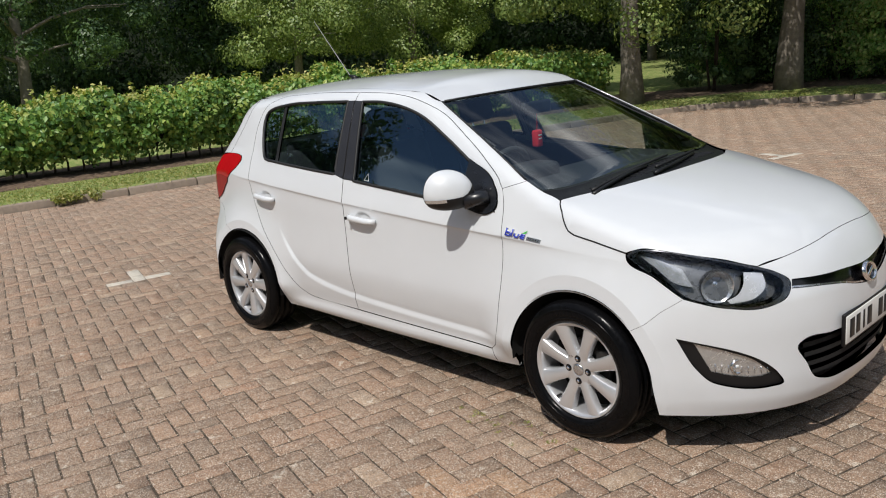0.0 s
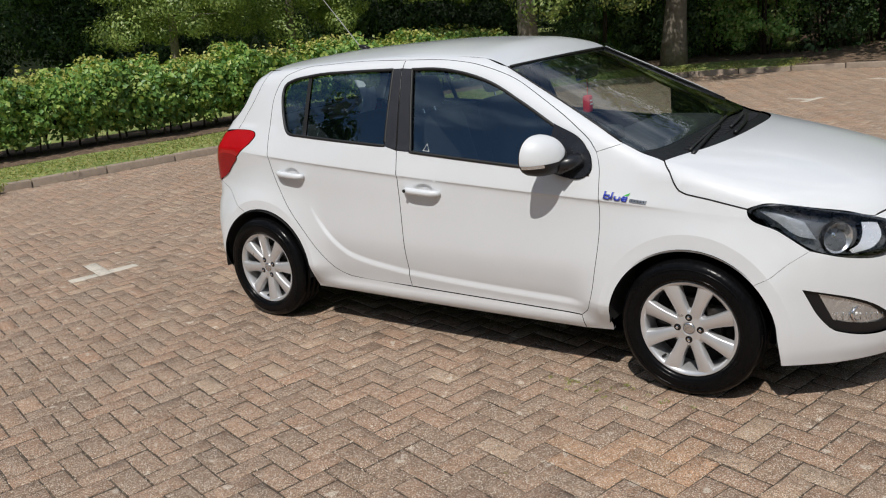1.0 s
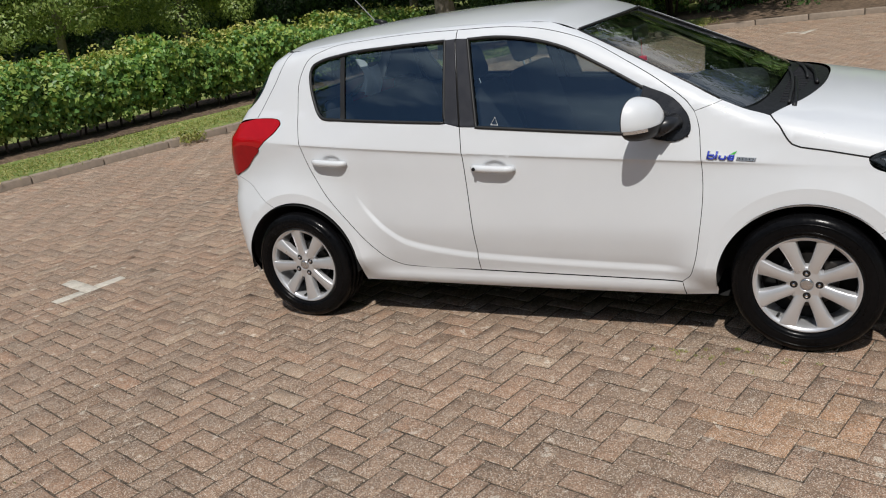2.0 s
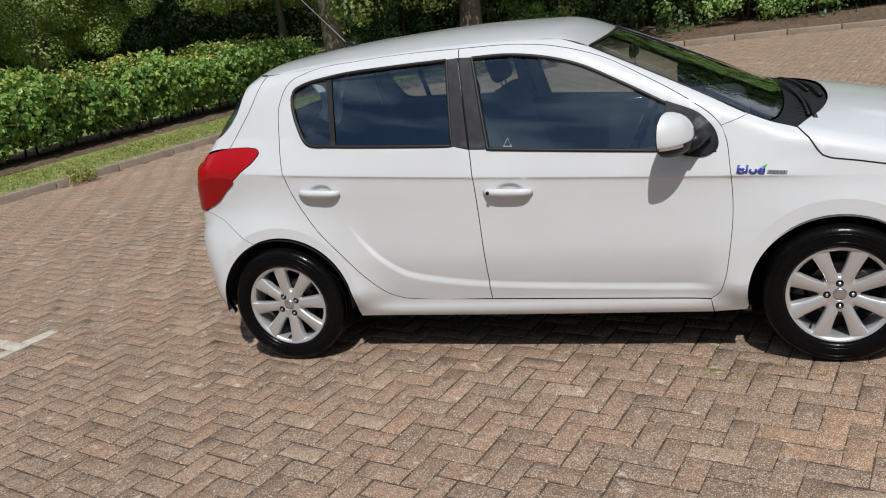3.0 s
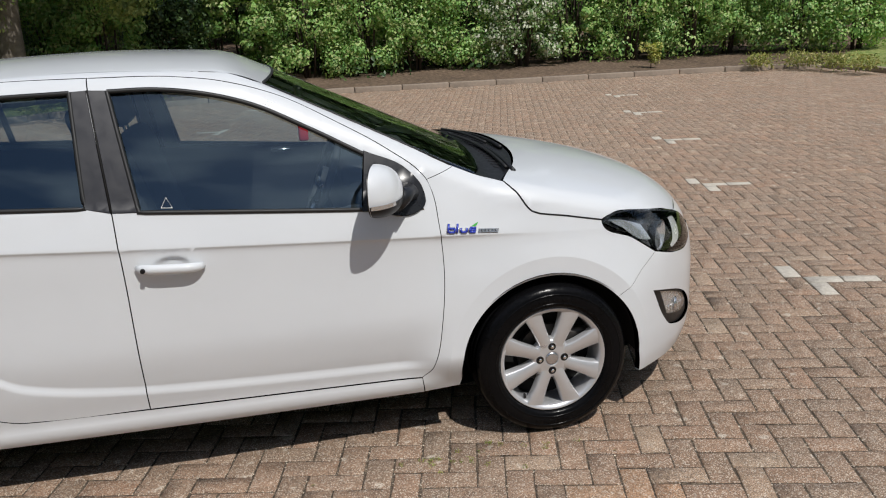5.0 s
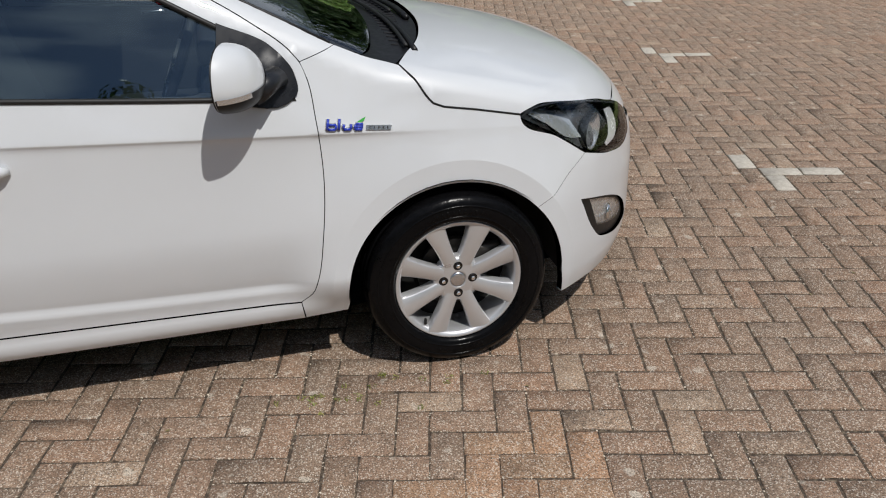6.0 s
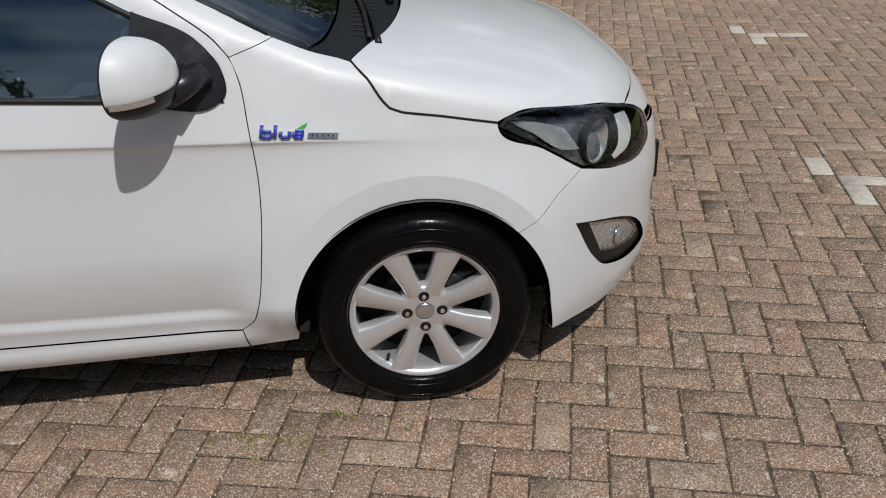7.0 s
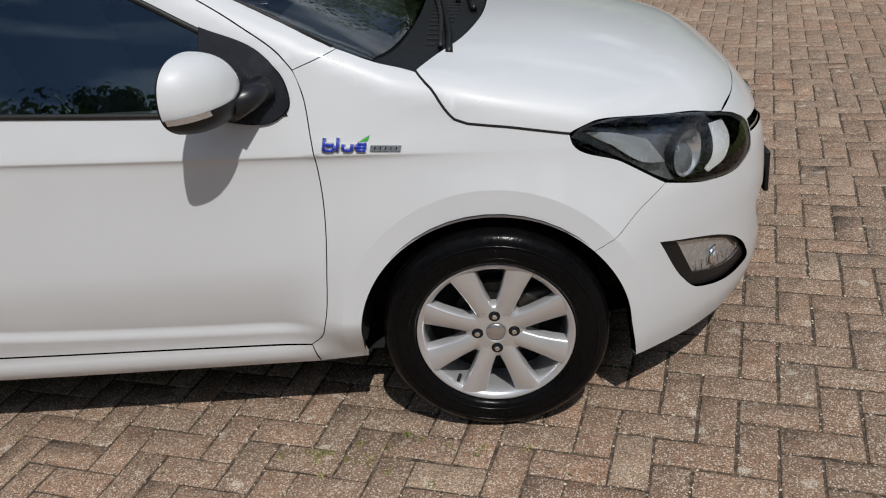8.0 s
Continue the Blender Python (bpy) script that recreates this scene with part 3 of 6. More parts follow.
for j in range(9):  # a second, taller row behind, brighter leaf colour at one end for sunlight
    shrub((0.5 + j * 1.7, 16.8 + rs.uniform(-0.4, 0.4) - 0.1 * j), 1.3, 0.9, rs.uniform(4.6, 5.6), SHRUB_LEAF if j < 2 else SHADE_LEAF, 150 + j, "tall green shrub behind the first row", 80, 120, 0.10, 0.15)
for j, (x, y) in enumerate([(-4.7, 15.4), (-3.7, 14.9), (-2.6, 15.5), (-1.5, 15.0), (-0.4, 15.6), (-5.4, 17.4), (-3.2, 17.2), (-4.5, 13.3), (-6.3, 17.0)]):  # shaded thicket between the trunks, some leaves darkened for shade
    shrub((x, y), 0.9, 0.7, rs.uniform(2.0, 2.9), SHRUB_LEAF if j % 3 != 1 else SHADE_LEAF, 170 + j, "shaded dark green bush under the trees", 70, 130, 0.08)
small = thing("shrub", "small yellow-green bush at the soil strip", "shrub", "shrubs behind the kerb")
p, w_ = clumps(np.c_[9.35 + gws.normal(0, 0.07, 9), 12.72 + gws.normal(0, 0.07, 9), gws.uniform(0.18, 0.55, 9)], 0.11, 60, 180, 0.9)
v, f = leaves(p, 0.06, 0.036, w_ * 0.6 + [0, 0, 0.4], 0.9, 181)
part("foliage", mesh_of("shrub_foliage", v, f), HEDGE_TIP, small)
part("stem", tubes("shrub_stem", [([(9.35, 12.72, 0.05), (9.36, 12.72, 0.4)], [0.012, 0.006])], 6), STEM, small)


def foliage_mass(name, label, centres, radius, each, leaf, mat, seed):
    p, w_ = clumps(np.array(centres), radius, each, seed, 0.8)
    p[:, 2] = np.maximum(p[:, 2], 0.1)
    v, f = leaves(p, leaf, leaf * 0.62, w_ * 0.6 + [0, 0, 0.45], 0.9, seed)
    return tagged(part(name, mesh_of(name, v, f), mat), label, "woodland", kind="stuff")


# the wood all round the far side: understorey, then canopy
gw = np.random.default_rng(77)
# high crowns, out of view, are added nearer in to shade the understorey
for low, high, n_, each, leaf, size, seed, label in ((0.2, 5.5, 1100, 230, 0.20, 1.15, 78, "shaded woodland of mixed green trees"), (6.0, 12.0, 640, 120, 0.45, 1.7, 82, "unseen high crowns added to shade the woodland")):
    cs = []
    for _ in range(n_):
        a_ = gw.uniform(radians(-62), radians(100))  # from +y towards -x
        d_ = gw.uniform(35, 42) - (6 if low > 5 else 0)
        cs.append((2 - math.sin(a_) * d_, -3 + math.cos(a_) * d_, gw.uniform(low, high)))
    foliage_mass("woodland", label, cs, size, each, leaf, SHADE_LEAF, seed)
# near-black green sheet behind the trees, its colour standing for deep shade
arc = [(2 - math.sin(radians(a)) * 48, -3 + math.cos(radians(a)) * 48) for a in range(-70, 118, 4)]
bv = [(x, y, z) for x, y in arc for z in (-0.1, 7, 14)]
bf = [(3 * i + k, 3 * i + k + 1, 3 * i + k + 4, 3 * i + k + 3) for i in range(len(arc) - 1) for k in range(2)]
tagged(part("backdrop", mesh_of("backdrop", bv, bf, smooth=True), simple("painted wood shade", (0.012, 0.020, 0.008), 0.95, vary=0.5, scale=2.0)), "dark sheet painted as the shaded depth of the wood", "backdrop", kind="structure")
# leaf masses above the view, added to shade wood, soil and trunks
cs = [(gw.uniform(-24, -9), gw.uniform(19, 27), gw.uniform(4.6, 9.5)) for _ in range(70)] + [(gw.uniform(-10, 6), gw.uniform(14.5, 24), gw.uniform(4.6, 10)) for _ in range(170)]
cs += [(gw.uniform(-7, 1.5), gw.uniform(11, 15), gw.uniform(4.8, 8)) for _ in range(42)] + [(gw.uniform(-1.8, 1.4), gw.uniform(9.6, 12.6), gw.uniform(5.0, 8.5)) for _ in range(28)]
cs += [(gw.uniform(-22, -14), gw.uniform(-5, 6), gw.uniform(6.0, 9.5)) for _ in range(12)]
lit = [(-14.5, 21.5), (-11.5, 18.0)]  # sunlit patches of lawn
ray = SUN_WAY / SUN_WAY.z
cs = [c for c in cs if min(math.hypot(c[0] - ray.x * c[2] - q[0], c[1] - ray.y * c[2] - q[1]) for q in lit) > 3.4]
foliage_mass("canopy", "unseen leaf masses added overhead to shade the woodland", cs, 1.1, 150, 0.22, SHADE_LEAF, 79)
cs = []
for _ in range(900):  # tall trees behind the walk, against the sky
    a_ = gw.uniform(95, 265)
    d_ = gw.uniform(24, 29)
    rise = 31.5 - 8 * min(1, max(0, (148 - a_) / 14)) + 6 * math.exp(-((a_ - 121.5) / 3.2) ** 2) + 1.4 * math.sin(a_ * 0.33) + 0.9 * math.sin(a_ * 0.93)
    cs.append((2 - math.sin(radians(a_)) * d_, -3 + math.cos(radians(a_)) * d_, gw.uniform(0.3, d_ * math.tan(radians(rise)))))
foliage_mass("tree_line", "line of green trees across the car park", cs, 1.3, 110, 0.42, SHADE_LEAF, 80)
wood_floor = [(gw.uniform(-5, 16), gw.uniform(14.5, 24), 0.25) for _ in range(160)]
foliage_mass("ground_cover", "low ivy and leaf litter plants in the shade", wood_floor, 0.6, 90, 0.12, SHADE_LEAF, 81)

# grass blades and weeds
gb = np.random.default_rng(31)
nb = 30000
j = gb.integers(0, len(KS), nb)
pts = np.c_[KS[j] + OS[j] * gb.uniform(0.16, 1.5, (nb, 1)) + gb.normal(0, 0.45, (nb, 2)) * [0.3, 0.96], np.full(nb, 0.115)]
v, f = leaves(pts, 0.055, 0.010, np.tile([1.0, 0, 0.1], (nb, 1)), 1.2, 32)
tagged(part("grass_blades", mesh_of("grass_blades", v, f), GRASS_BLADE), "short green grass with dry patches on the verge", "grass", kind="stuff")
weeds = [(-6.72, 0.45), (-6.62, 0.75), (-5.62, 4.2), (11.1, 11.55), (11.7, 11.2), (11.9, 10.8), (12.0, 10.3), (12.0, 9.7)]
for wx, wy in weeds:
    big = wx > 10.5
    p, w_ = clumps(np.array([[wx + gb.uniform(-0.15, 0.15), wy + gb.uniform(-0.15, 0.15), 0.10 if not big else 0.22] for _ in range(5 if not big else 9)]), 0.10 if not big else 0.26, 60, int(wy * 10) + 3, 0.6)
    p[:, 2] = np.maximum(p[:, 2], 0.005)
    v, f = leaves(p, 0.075, 0.022, w_ * 0.4 + [0, 0, 0.6], 1.0, 9)
    w_t = thing("weed", "tuft of weeds growing from the kerb's foot", "weed", "weeds along the kerb")
    tagged(part("leaf_tuft", mesh_of("weed", v, f), GRASS_BLADE, w_t), kind="stuff")
# sprigs of grass in the joints beside the front wheel
sp_ = np.c_[gb.normal(2.12, 0.20, 22), gb.normal(-0.93, 0.055, 22), np.full(22, 0.003)]
p, w_ = clumps(sp_, 0.016, 14, 34, 0.3)
p[:, 2] = np.abs(p[:, 2]) + 0.001
v, f = leaves(p, 0.016, 0.003, w_ * 0.6 + [0, 0, 0.5], 1.0, 35)
tagged(part("joint_grass", mesh_of("joint_grass", v, f), GRASS_BLADE), "tiny sprigs of grass growing in the paving joints", "grass", kind="stuff")
# fallen flecks on the paving
nl = 700
lp_ = np.c_[gb.uniform(-7, 10, nl), gb.uniform(-4, 11, nl), np.full(nl, 0.004)]
lp_ = lp_[~((lp_[:, 0] > -0.75) & (lp_[:, 0] < 3.45) & (np.abs(lp_[:, 1]) < 0.9))]
v, f = leaves(lp_, 0.016, 0.010, np.tile([0, 0, 3.0], (len(lp_), 1)), 0.25, 33)
tagged(part("leaf_litter", mesh_of("leaf_litter", v, f), DRY), "pale dry flecks of leaf on the paving", "litter", kind="stuff")


# ---- the car: its body is one smooth form, from which every panel is cut ----
CURVES = {}


def curve(x, knots):
    """Smooth monotone curve through (x, value) pairs."""
    if knots not in CURVES:
        kx, ky = np.array(knots[0::2], float), np.array(knots[1::2], float)
        d = np.diff(ky) / np.diff(kx)
        m = np.concatenate([d[:1], np.where(d[:-1] * d[1:] > 0, 2 * d[:-1] * d[1:] / (d[:-1] + d[1:] + 1e-12), 0), d[-1:]])
        fine = np.linspace(kx[0], kx[-1], 1500)
        i = np.clip(np.searchsorted(kx, fine, side="right") - 1, 0, len(d) - 1)
        h = kx[i + 1] - kx[i]
        s = (fine - kx[i]) / h
        CURVES[knots] = (fine, ky[i] * (1 + 2 * s) * (1 - s) ** 2 + m[i] * h * s * (1 - s) ** 2 + ky[i + 1] * s * s * (3 - 2 * s) + m[i + 1] * h * s * s * (s - 1))
    return np.interp(x, *CURVES[knots])


def ease(a, b, x):
    s = np.clip((x - a) / (b - a), 0, 1)
    return s * s * (3 - 2 * s)


def smax(a, b, k):
    h = np.maximum(k - np.abs(a - b), 0) / k
    return np.maximum(a, b) + h * h * k / 4


def smin(a, b, k):
    return -smax(-a, -b, k)


def crease_z(x):
    return 0.957 - 0.066 * x


def belt_z(x):
    return 1.092 - 0.074 * np.minimum(x, 1.75) + 0.19 * ease(1.75, 2.25, x) * 0.55


def lower_width(x, z):
    wu = curve(x, (-0.6, 0.69, -0.3, 0.735, 0.0, 0.775, 0.5, 0.81, 1.1, 0.824, 1.7, 0.816, 2.15, 0.80, 2.75, 0.776, 3.05, 0.75))
    wl = curve(x, (-0.6, 0.77, -0.3, 0.805, 0.0, 0.82, 0.6, 0.832, 1.25, 0.838, 1.9, 0.834, 2.5, 0.825, 3.0, 0.79))
    w = wl + (wu - wl) * ease(0.45, 0.80, z)
    w = w + curve(z, (0.10, -0.090, 0.20, -0.060, 0.31, -0.032, 0.42, -0.011, 0.55, 0.0, 1.2, 0.0))
    # hollow flank over a narrow ledge that sweeps up behind
    ledge = curve(x, (0.30, 0.80, 0.40, 0.70, 0.462, 0.62, 0.56, 0.525, 0.67, 0.460, 0.85, 0.422, 1.09, 0.397, 1.6, 0.372, 2.1, 0.356))
    w = w - 0.0105 * ease(0.38, 0.50, x) * ease(2.10, 1.96, x) * (1 - ease(0.0, 0.036, ledge - z)) * np.exp(-np.maximum(z - ledge, 0) / 0.15)
    # rounded sill below the doors
    w = w + 0.014 * ease(0.30, 0.42, x) * ease(2.22, 2.10, x) * np.exp(-((z - 0.248) / 0.034) ** 2)
    zc = crease_z(x)
    up = z - zc
    k = curve(x, (-0.5, 0.50, 0.0, 0.47, 1.0, 0.31, 2.0, 0.33, 2.4, 0.40))
    fade = 1 - ease(2.20, 2.60, x)
    w = w - k * (np.maximum(up, 0) ** 2 / (np.maximum(up, 0) + 0.006)) * (0.35 + 0.65 * fade)
    # the panel tucks in right under the shoulder line
    below = np.maximum(-up, 0)
    w = w - 0.0075 * fade * ease(-0.10, 0.2, x) * (1 - np.exp(-below / 0.010)) * np.exp(-below / 0.075)
    return w


def side_width(x, z):
    zb = belt_z(x)
    w = lower_width(x, np.minimum(z, zb))
    up = np.maximum(z - zb, 0)
    w = w - 0.40 * up - 0.12 * up * up - 0.004 * ease(0, 0.02, up)
    for wx in (0.0, 2.525):
        r = np.hypot(x - wx, z - 0.30)
        g = (1 - np.clip((r - 0.402) / 0.20, 0, 1)) ** 1.7
        lip = 0.848 - 0.030 * np.clip((z - 0.36) / 0.40, 0, 1) - 0.05 * ease(2.8, 3.1, x) - 0.03 * ease(-0.25, -0.6, x) - 0.075 * ease(0.37, 0.17, z) * ease(2.75, 2.5, x)
        w = w + (lip - w) * g
    return w


def bonnet_z(x, a):
    c = curve(x, (-0.7, 1.02, 2.1, 1.03, 2.35, 1.035, 2.6, 1.005, 2.9, 0.945, 3.1, 0.885, 3.25, 0.815, 3.34, 0.74))
    drop = curve(x, (0.0, 0.0, 2.1, 0.02, 2.4, 0.055, 2.8, 0.085, 3.2, 0.10))
    return c - drop * (np.abs(a) / 0.70) ** 2.4


def nose_x(a, z):
    p = curve(z, (0.10, -0.09, 0.19, -0.035, 0.26, -0.008, 0.34, 0.0, 0.50, 0.0, 0.62, -0.012, 0.70, -0.045, 0.78, -0.10, 0.90, -0.22))
    return 3.368 + p - 0.430 * (np.abs(a) / 0.8) ** 2.9


def tail_x(a, z):
    p = curve(z, (0.15, 0.10, 0.25, 0.05, 0.40, 0.01, 0.56, 0.0, 0.66, 0.01, 0.70, 0.03, 0.85, 0.035, 1.00, 0.06, 1.10, 0.10))
    return -0.66 + p + 0.24 * (np.abs(a) / 0.8) ** 3


def roof_z(x, a):
    c = curve(x, (-0.35, 1.405, 0.0, 1.452, 0.4, 1.482, 0.9, 1.494, 1.3, 1.478, 1.7, 1.43))
    return c - 0.055 * (np.abs(a) / 0.58) ** 2.6


def field(x, y, z):
    a = np.abs(y)
    screen = (x - (2.47 - 2.145 * (z - 0.979)) + 0.22 * a * a) / 2.37
    rear = ((-0.525 + 0.88 * (z - 1.05)) + 0.28 * a * a - x) / 1.33
    cab = smax(smax(z - roof_z(x, a), screen, 0.02), rear, 0.06)
    top = smin(z - bonnet_z(x, a), cab, 0.012)
    f = smax(top, a - side_width(x, z), 0.055)
    f = smax(f, x - nose_x(a, z), 0.05)
    return smax(f, tail_x(a, z) - x, 0.06)


def normal(p):
    e = 1e-3
    x, y, z = p.T
    g = np.stack([field(x + e, y, z) - field(x - e, y, z), field(x, y + e, z) - field(x, y - e, z), field(x, y, z + e) - field(x, y, z - e)], 1)
    return g / np.maximum(np.linalg.norm(g, axis=1, keepdims=True), 1e-9)


def meet(start, way, reach=1.3):
    """First point of the form along each ray, from outside."""
    start, way = np.atleast_2d(start).astype(float), np.atleast_2d(way).astype(float)
    d = np.zeros(len(start))
    live = np.arange(len(start))
    for _ in range(150):
        f = field(*(start[live] + way[live] * d[live, None]).T)
        d[live] = np.minimum(d[live] + f * np.where(f > 0, 0.6, 0.5), reach)
        live = live[(np.abs(f) > 2e-5) & (d[live] < reach)]
        if not len(live):
            break
    return start + way * d[:, None], d < reach


def from_side(u, v):
    n = len(u)
    return meet(np.c_[u, np.full(n, -1.1), v], np.tile([0, 1.0, 0], (n, 1)), 1.1)


FRONT_AXIS, REAR_AXIS = 2.45, 0.25


def from_front(u, v):
    """u: degrees from straight ahead towards the right-hand side."""
    t = np.radians(u)
    out = np.c_[np.cos(t), -np.sin(t), 0 * t]
    return meet(np.c_[FRONT_AXIS + 1.3 * out[:, 0], 1.3 * out[:, 1], v], -out, 1.3)


def from_rear(u, v):
    t = np.radians(u)
    out = np.c_[-np.cos(t), -np.sin(t), 0 * t]
    return meet(np.c_[REAR_AXIS + 1.3 * out[:, 0], 1.3 * out[:, 1], v], -out, 1.3)


def from_top(u, v):
    n = len(u)
    return meet(np.c_[u, v, np.full(n, 1.7)], np.tile([0, 0, -1.0], (n, 1)), 1.2)


PROJECT = {"side": (from_side, 1.0), "front": (from_front, 0.0148), "rear": (from_rear, 0.0135), "top": (from_top, 1.0)}


def outline(points, scale, step):
    """A closed outline through points; a point with a third value is a corner."""
    sharp = [i for i, p in enumerate(points) if len(p) > 2]
    q = np.array([p[:2] for p in points], float) * [scale, 1]
    if not sharp:
        runs = [np.concatenate([q, q[:1]])]
        ends = [(q[-1], q[1])]
    else:
        runs, ends = [], []
        for a, b in zip(sharp, sharp[1:] + [sharp[0] + len(q)]):
            r = q[np.arange(a, b + 1) % len(q)]
            runs.append(r)
            ends.append((2 * r[0] - r[1], 2 * r[-1] - r[-2]))
    out = []
    for r, (first, last) in zip(runs, ends):
        e = np.concatenate([[first], r, [last]])
        dense = []
        for i in range(1, len(e) - 2):
            a, b, c, d = e[i - 1: i + 3]
            la, lb, lc = max(np.linalg.norm(b - a), 1e-6), max(np.linalg.norm(c - b), 1e-6), max(np.linalg.norm(d - c), 1e-6)
            m1 = ((b - a) / la * lb + (c - b) / lb * la) / (la + lb)
            m2 = ((c - b) / lb * lc + (d - c) / lc * lb) / (lb + lc)
            if len(r) == 2:
                m1 = m2 = (c - b) / lb
            s = np.linspace(0, 1, 16, endpoint=False)[:, None]
            dense.append(b * (1 + 2 * s) * (1 - s) ** 2 + m1 * lb * s * (1 - s) ** 2 + c * s * s * (3 - 2 * s) + m2 * lb * s * s * (s - 1))
        dense = np.concatenate(dense + [r[-1:]])
        run = np.r_[0, np.cumsum(np.linalg.norm(np.diff(dense, axis=0), axis=1))]
        n = max(1, int(round(run[-1] / step)))
        at = np.linspace(0, run[-1], n + 1)[:-1]
        out.append(np.stack([np.interp(at, run, dense[:, k]) for k in (0, 1)], 1))
    return np.concatenate(out)


def within(poly, p):
    """Which points lie inside a closed outline."""
    a, b = poly, np.roll(poly, -1, 0)
    inside = np.zeros(len(p), bool)
    for (x1, y1), (x2, y2) in zip(a, b):
        if y1 == y2:
            continue
        cross = (y1 > p[:, 1]) != (y2 > p[:, 1])
        inside ^= cross & (p[:, 0] < (x2 - x1) * (p[:, 1] - y1) / (y2 - y1) + x1)
    return inside


def mirrored(points):
    """A whole outline from its right-hand half, for the front and rear ways of cutting."""
    return list(points) + [(-p[0], *p[1:]) for p in reversed(points) if abs(p[0]) > 1e-6]


def mirrored_top(points):
    return [(p[0], p[1], *p[2:]) for p in points] + [(p[0], -p[1], *p[2:]) for p in reversed(points) if abs(p[1]) > 1e-6]


def cut(name, way, points, mat, parent, label="", holes=(), gap=0.002, step=0.028, depth=0.014, lift=0.0, left=False, edge=0.012, dents=(), bow=0.0, above=0.0):
    """A panel of the car's form inside an outline, with thickness at its edges."""
    project, scale = PROJECT[way]
    loops = [outline(points, scale, edge)] + [outline(h, scale, edge) for h in holes]
    lo, hi = loops[0].min(0), loops[0].max(0)
    gx, gy = np.meshgrid(np.arange(lo[0] + step / 2, hi[0], step), np.arange(lo[1] + step / 2, hi[1], step))
    grid = np.c_[gx.ravel() + (np.arange(gx.size) // gx.shape[1] % 2) * step / 2, gy.ravel()]
    fine = []
    for du, dv, ru, rv, dd in dents:
        ax, ay = np.meshgrid(np.linspace(-1.15, 1.15, 22), np.linspace(-1.15, 1.15, 16))
        fine.append(np.c_[du * scale + ax.ravel() * ru, dv + ay.ravel() * rv])
        grid = grid[((grid[:, 0] - du * scale) / (ru * 1.2)) ** 2 + ((grid[:, 1] - dv) / (rv * 1.2)) ** 2 > 1.7]
    if way == "side" and hi[1] - lo[1] > 0.5 and lift == 0:
        along = np.concatenate([np.arange(max(lo[0], 0.40), min(hi[0], 0.80), 0.006), np.arange(max(lo[0], 0.80), min(hi[0], 2.10), 0.022)])
        lz = curve(along, (0.30, 0.80, 0.40, 0.70, 0.462, 0.62, 0.56, 0.525, 0.67, 0.460, 0.85, 0.422, 1.09, 0.397, 1.6, 0.372, 2.1, 0.356))
        for d in (0.024, 0.010, 0.002, -0.008, -0.018, -0.028, -0.038, -0.048):
            fine.append(np.c_[along, lz + d])
        at_l = np.interp(grid[:, 0], along, lz) if len(along) else grid[:, 1] + 9
        grid = grid[(grid[:, 1] - at_l > 0.035) | (grid[:, 1] - at_l < -0.058) | (grid[:, 0] < 0.40)]
        line_x = np.arange(lo[0], hi[0], 0.03)
        for d in (0.03, 0.016, 0.008, 0.003, 0.0, -0.004, -0.008, -0.013, -0.020, -0.030, -0.045, -0.065):
            fine.append(np.c_[line_x, crease_z(line_x) + d])
        grid = grid[np.abs(grid[:, 1] - crease_z(grid[:, 0]) + 0.018) > 0.058]
    if (way == "side" and hi[1] - lo[1] > 0.5 and lift == 0) or name == "front_bumper":
        for wx in (0.0, 2.525) if way == "side" else (2.525,):
            for rr in (0.390, 0.4005, 0.4035, 0.412, 0.426, 0.445):
                aa = np.radians(np.arange(-12, 192, 2.6) if way == "side" else np.arange(-12, 70, 2.6))
                c2 = np.c_[wx + rr * np.cos(aa), 0.30 + rr * np.sin(aa)]
                if way == "front":
                    c2 = np.array(as_front(c2)) * [scale, 1]
                    fine.append(c2 * [-1, 1])
                fine.append(c2)
            if way == "side":
                r0 = np.hypot(grid[:, 0] - wx, grid[:, 1] - 0.30)
                grid = grid[(r0 < 0.380) | (r0 > 0.460)]
    if fine:
        grid = np.concatenate([grid] + fine)
    rim = np.concatenate(loops)
    ok = within(loops[0], grid)
    for h in loops[1:]:
        ok &= ~within(h, grid)
    grid = grid[ok]
    near = np.array([np.min(np.abs(rim - p).sum(1)) for p in grid]) if len(grid) else np.zeros(0)
    grid = grid[near > edge * 0.7] if len(grid) else grid
    verts2 = np.concatenate([rim, grid])
    edges, n0, spans = [], 0, []
    for lp in loops:
        edges += [(n0 + i, n0 + (i + 1) % len(lp)) for i in range(len(lp))]
        spans.append((n0, len(lp)))
        n0 += len(lp)
    vv, _, ff, ov, _, _ = geometry.delaunay_2d_cdt([Vector(p) for p in verts2], edges, [], 0, 1e-7)
    vv = np.array([tuple(p) for p in vv])
    back_to = {}
    for i, olds in enumerate(ov):
        for o in olds:
            back_to.setdefault(o, i)
    tri = np.array([t for t in ff if len(t) == 3])
    mid = vv[tri].mean(1)
    ok = within(loops[0], mid)
    for h in loops[1:]:
        ok &= ~within(h, mid)
    tri = tri[ok]
    p, _ = project(vv[:, 0] / scale, vv[:, 1])
    n = normal(p)
    if above:
        n = normal(project(vv[:, 0] / scale, np.maximum(vv[:, 1], belt_z(vv[:, 0]) + above))[0])
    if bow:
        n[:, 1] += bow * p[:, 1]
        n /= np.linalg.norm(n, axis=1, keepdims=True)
    for du, dv, ru, rv, dd in dents:
        q = np.sqrt(((vv[:, 0] - du * scale) / ru) ** 2 + ((vv[:, 1] - dv) / rv) ** 2)
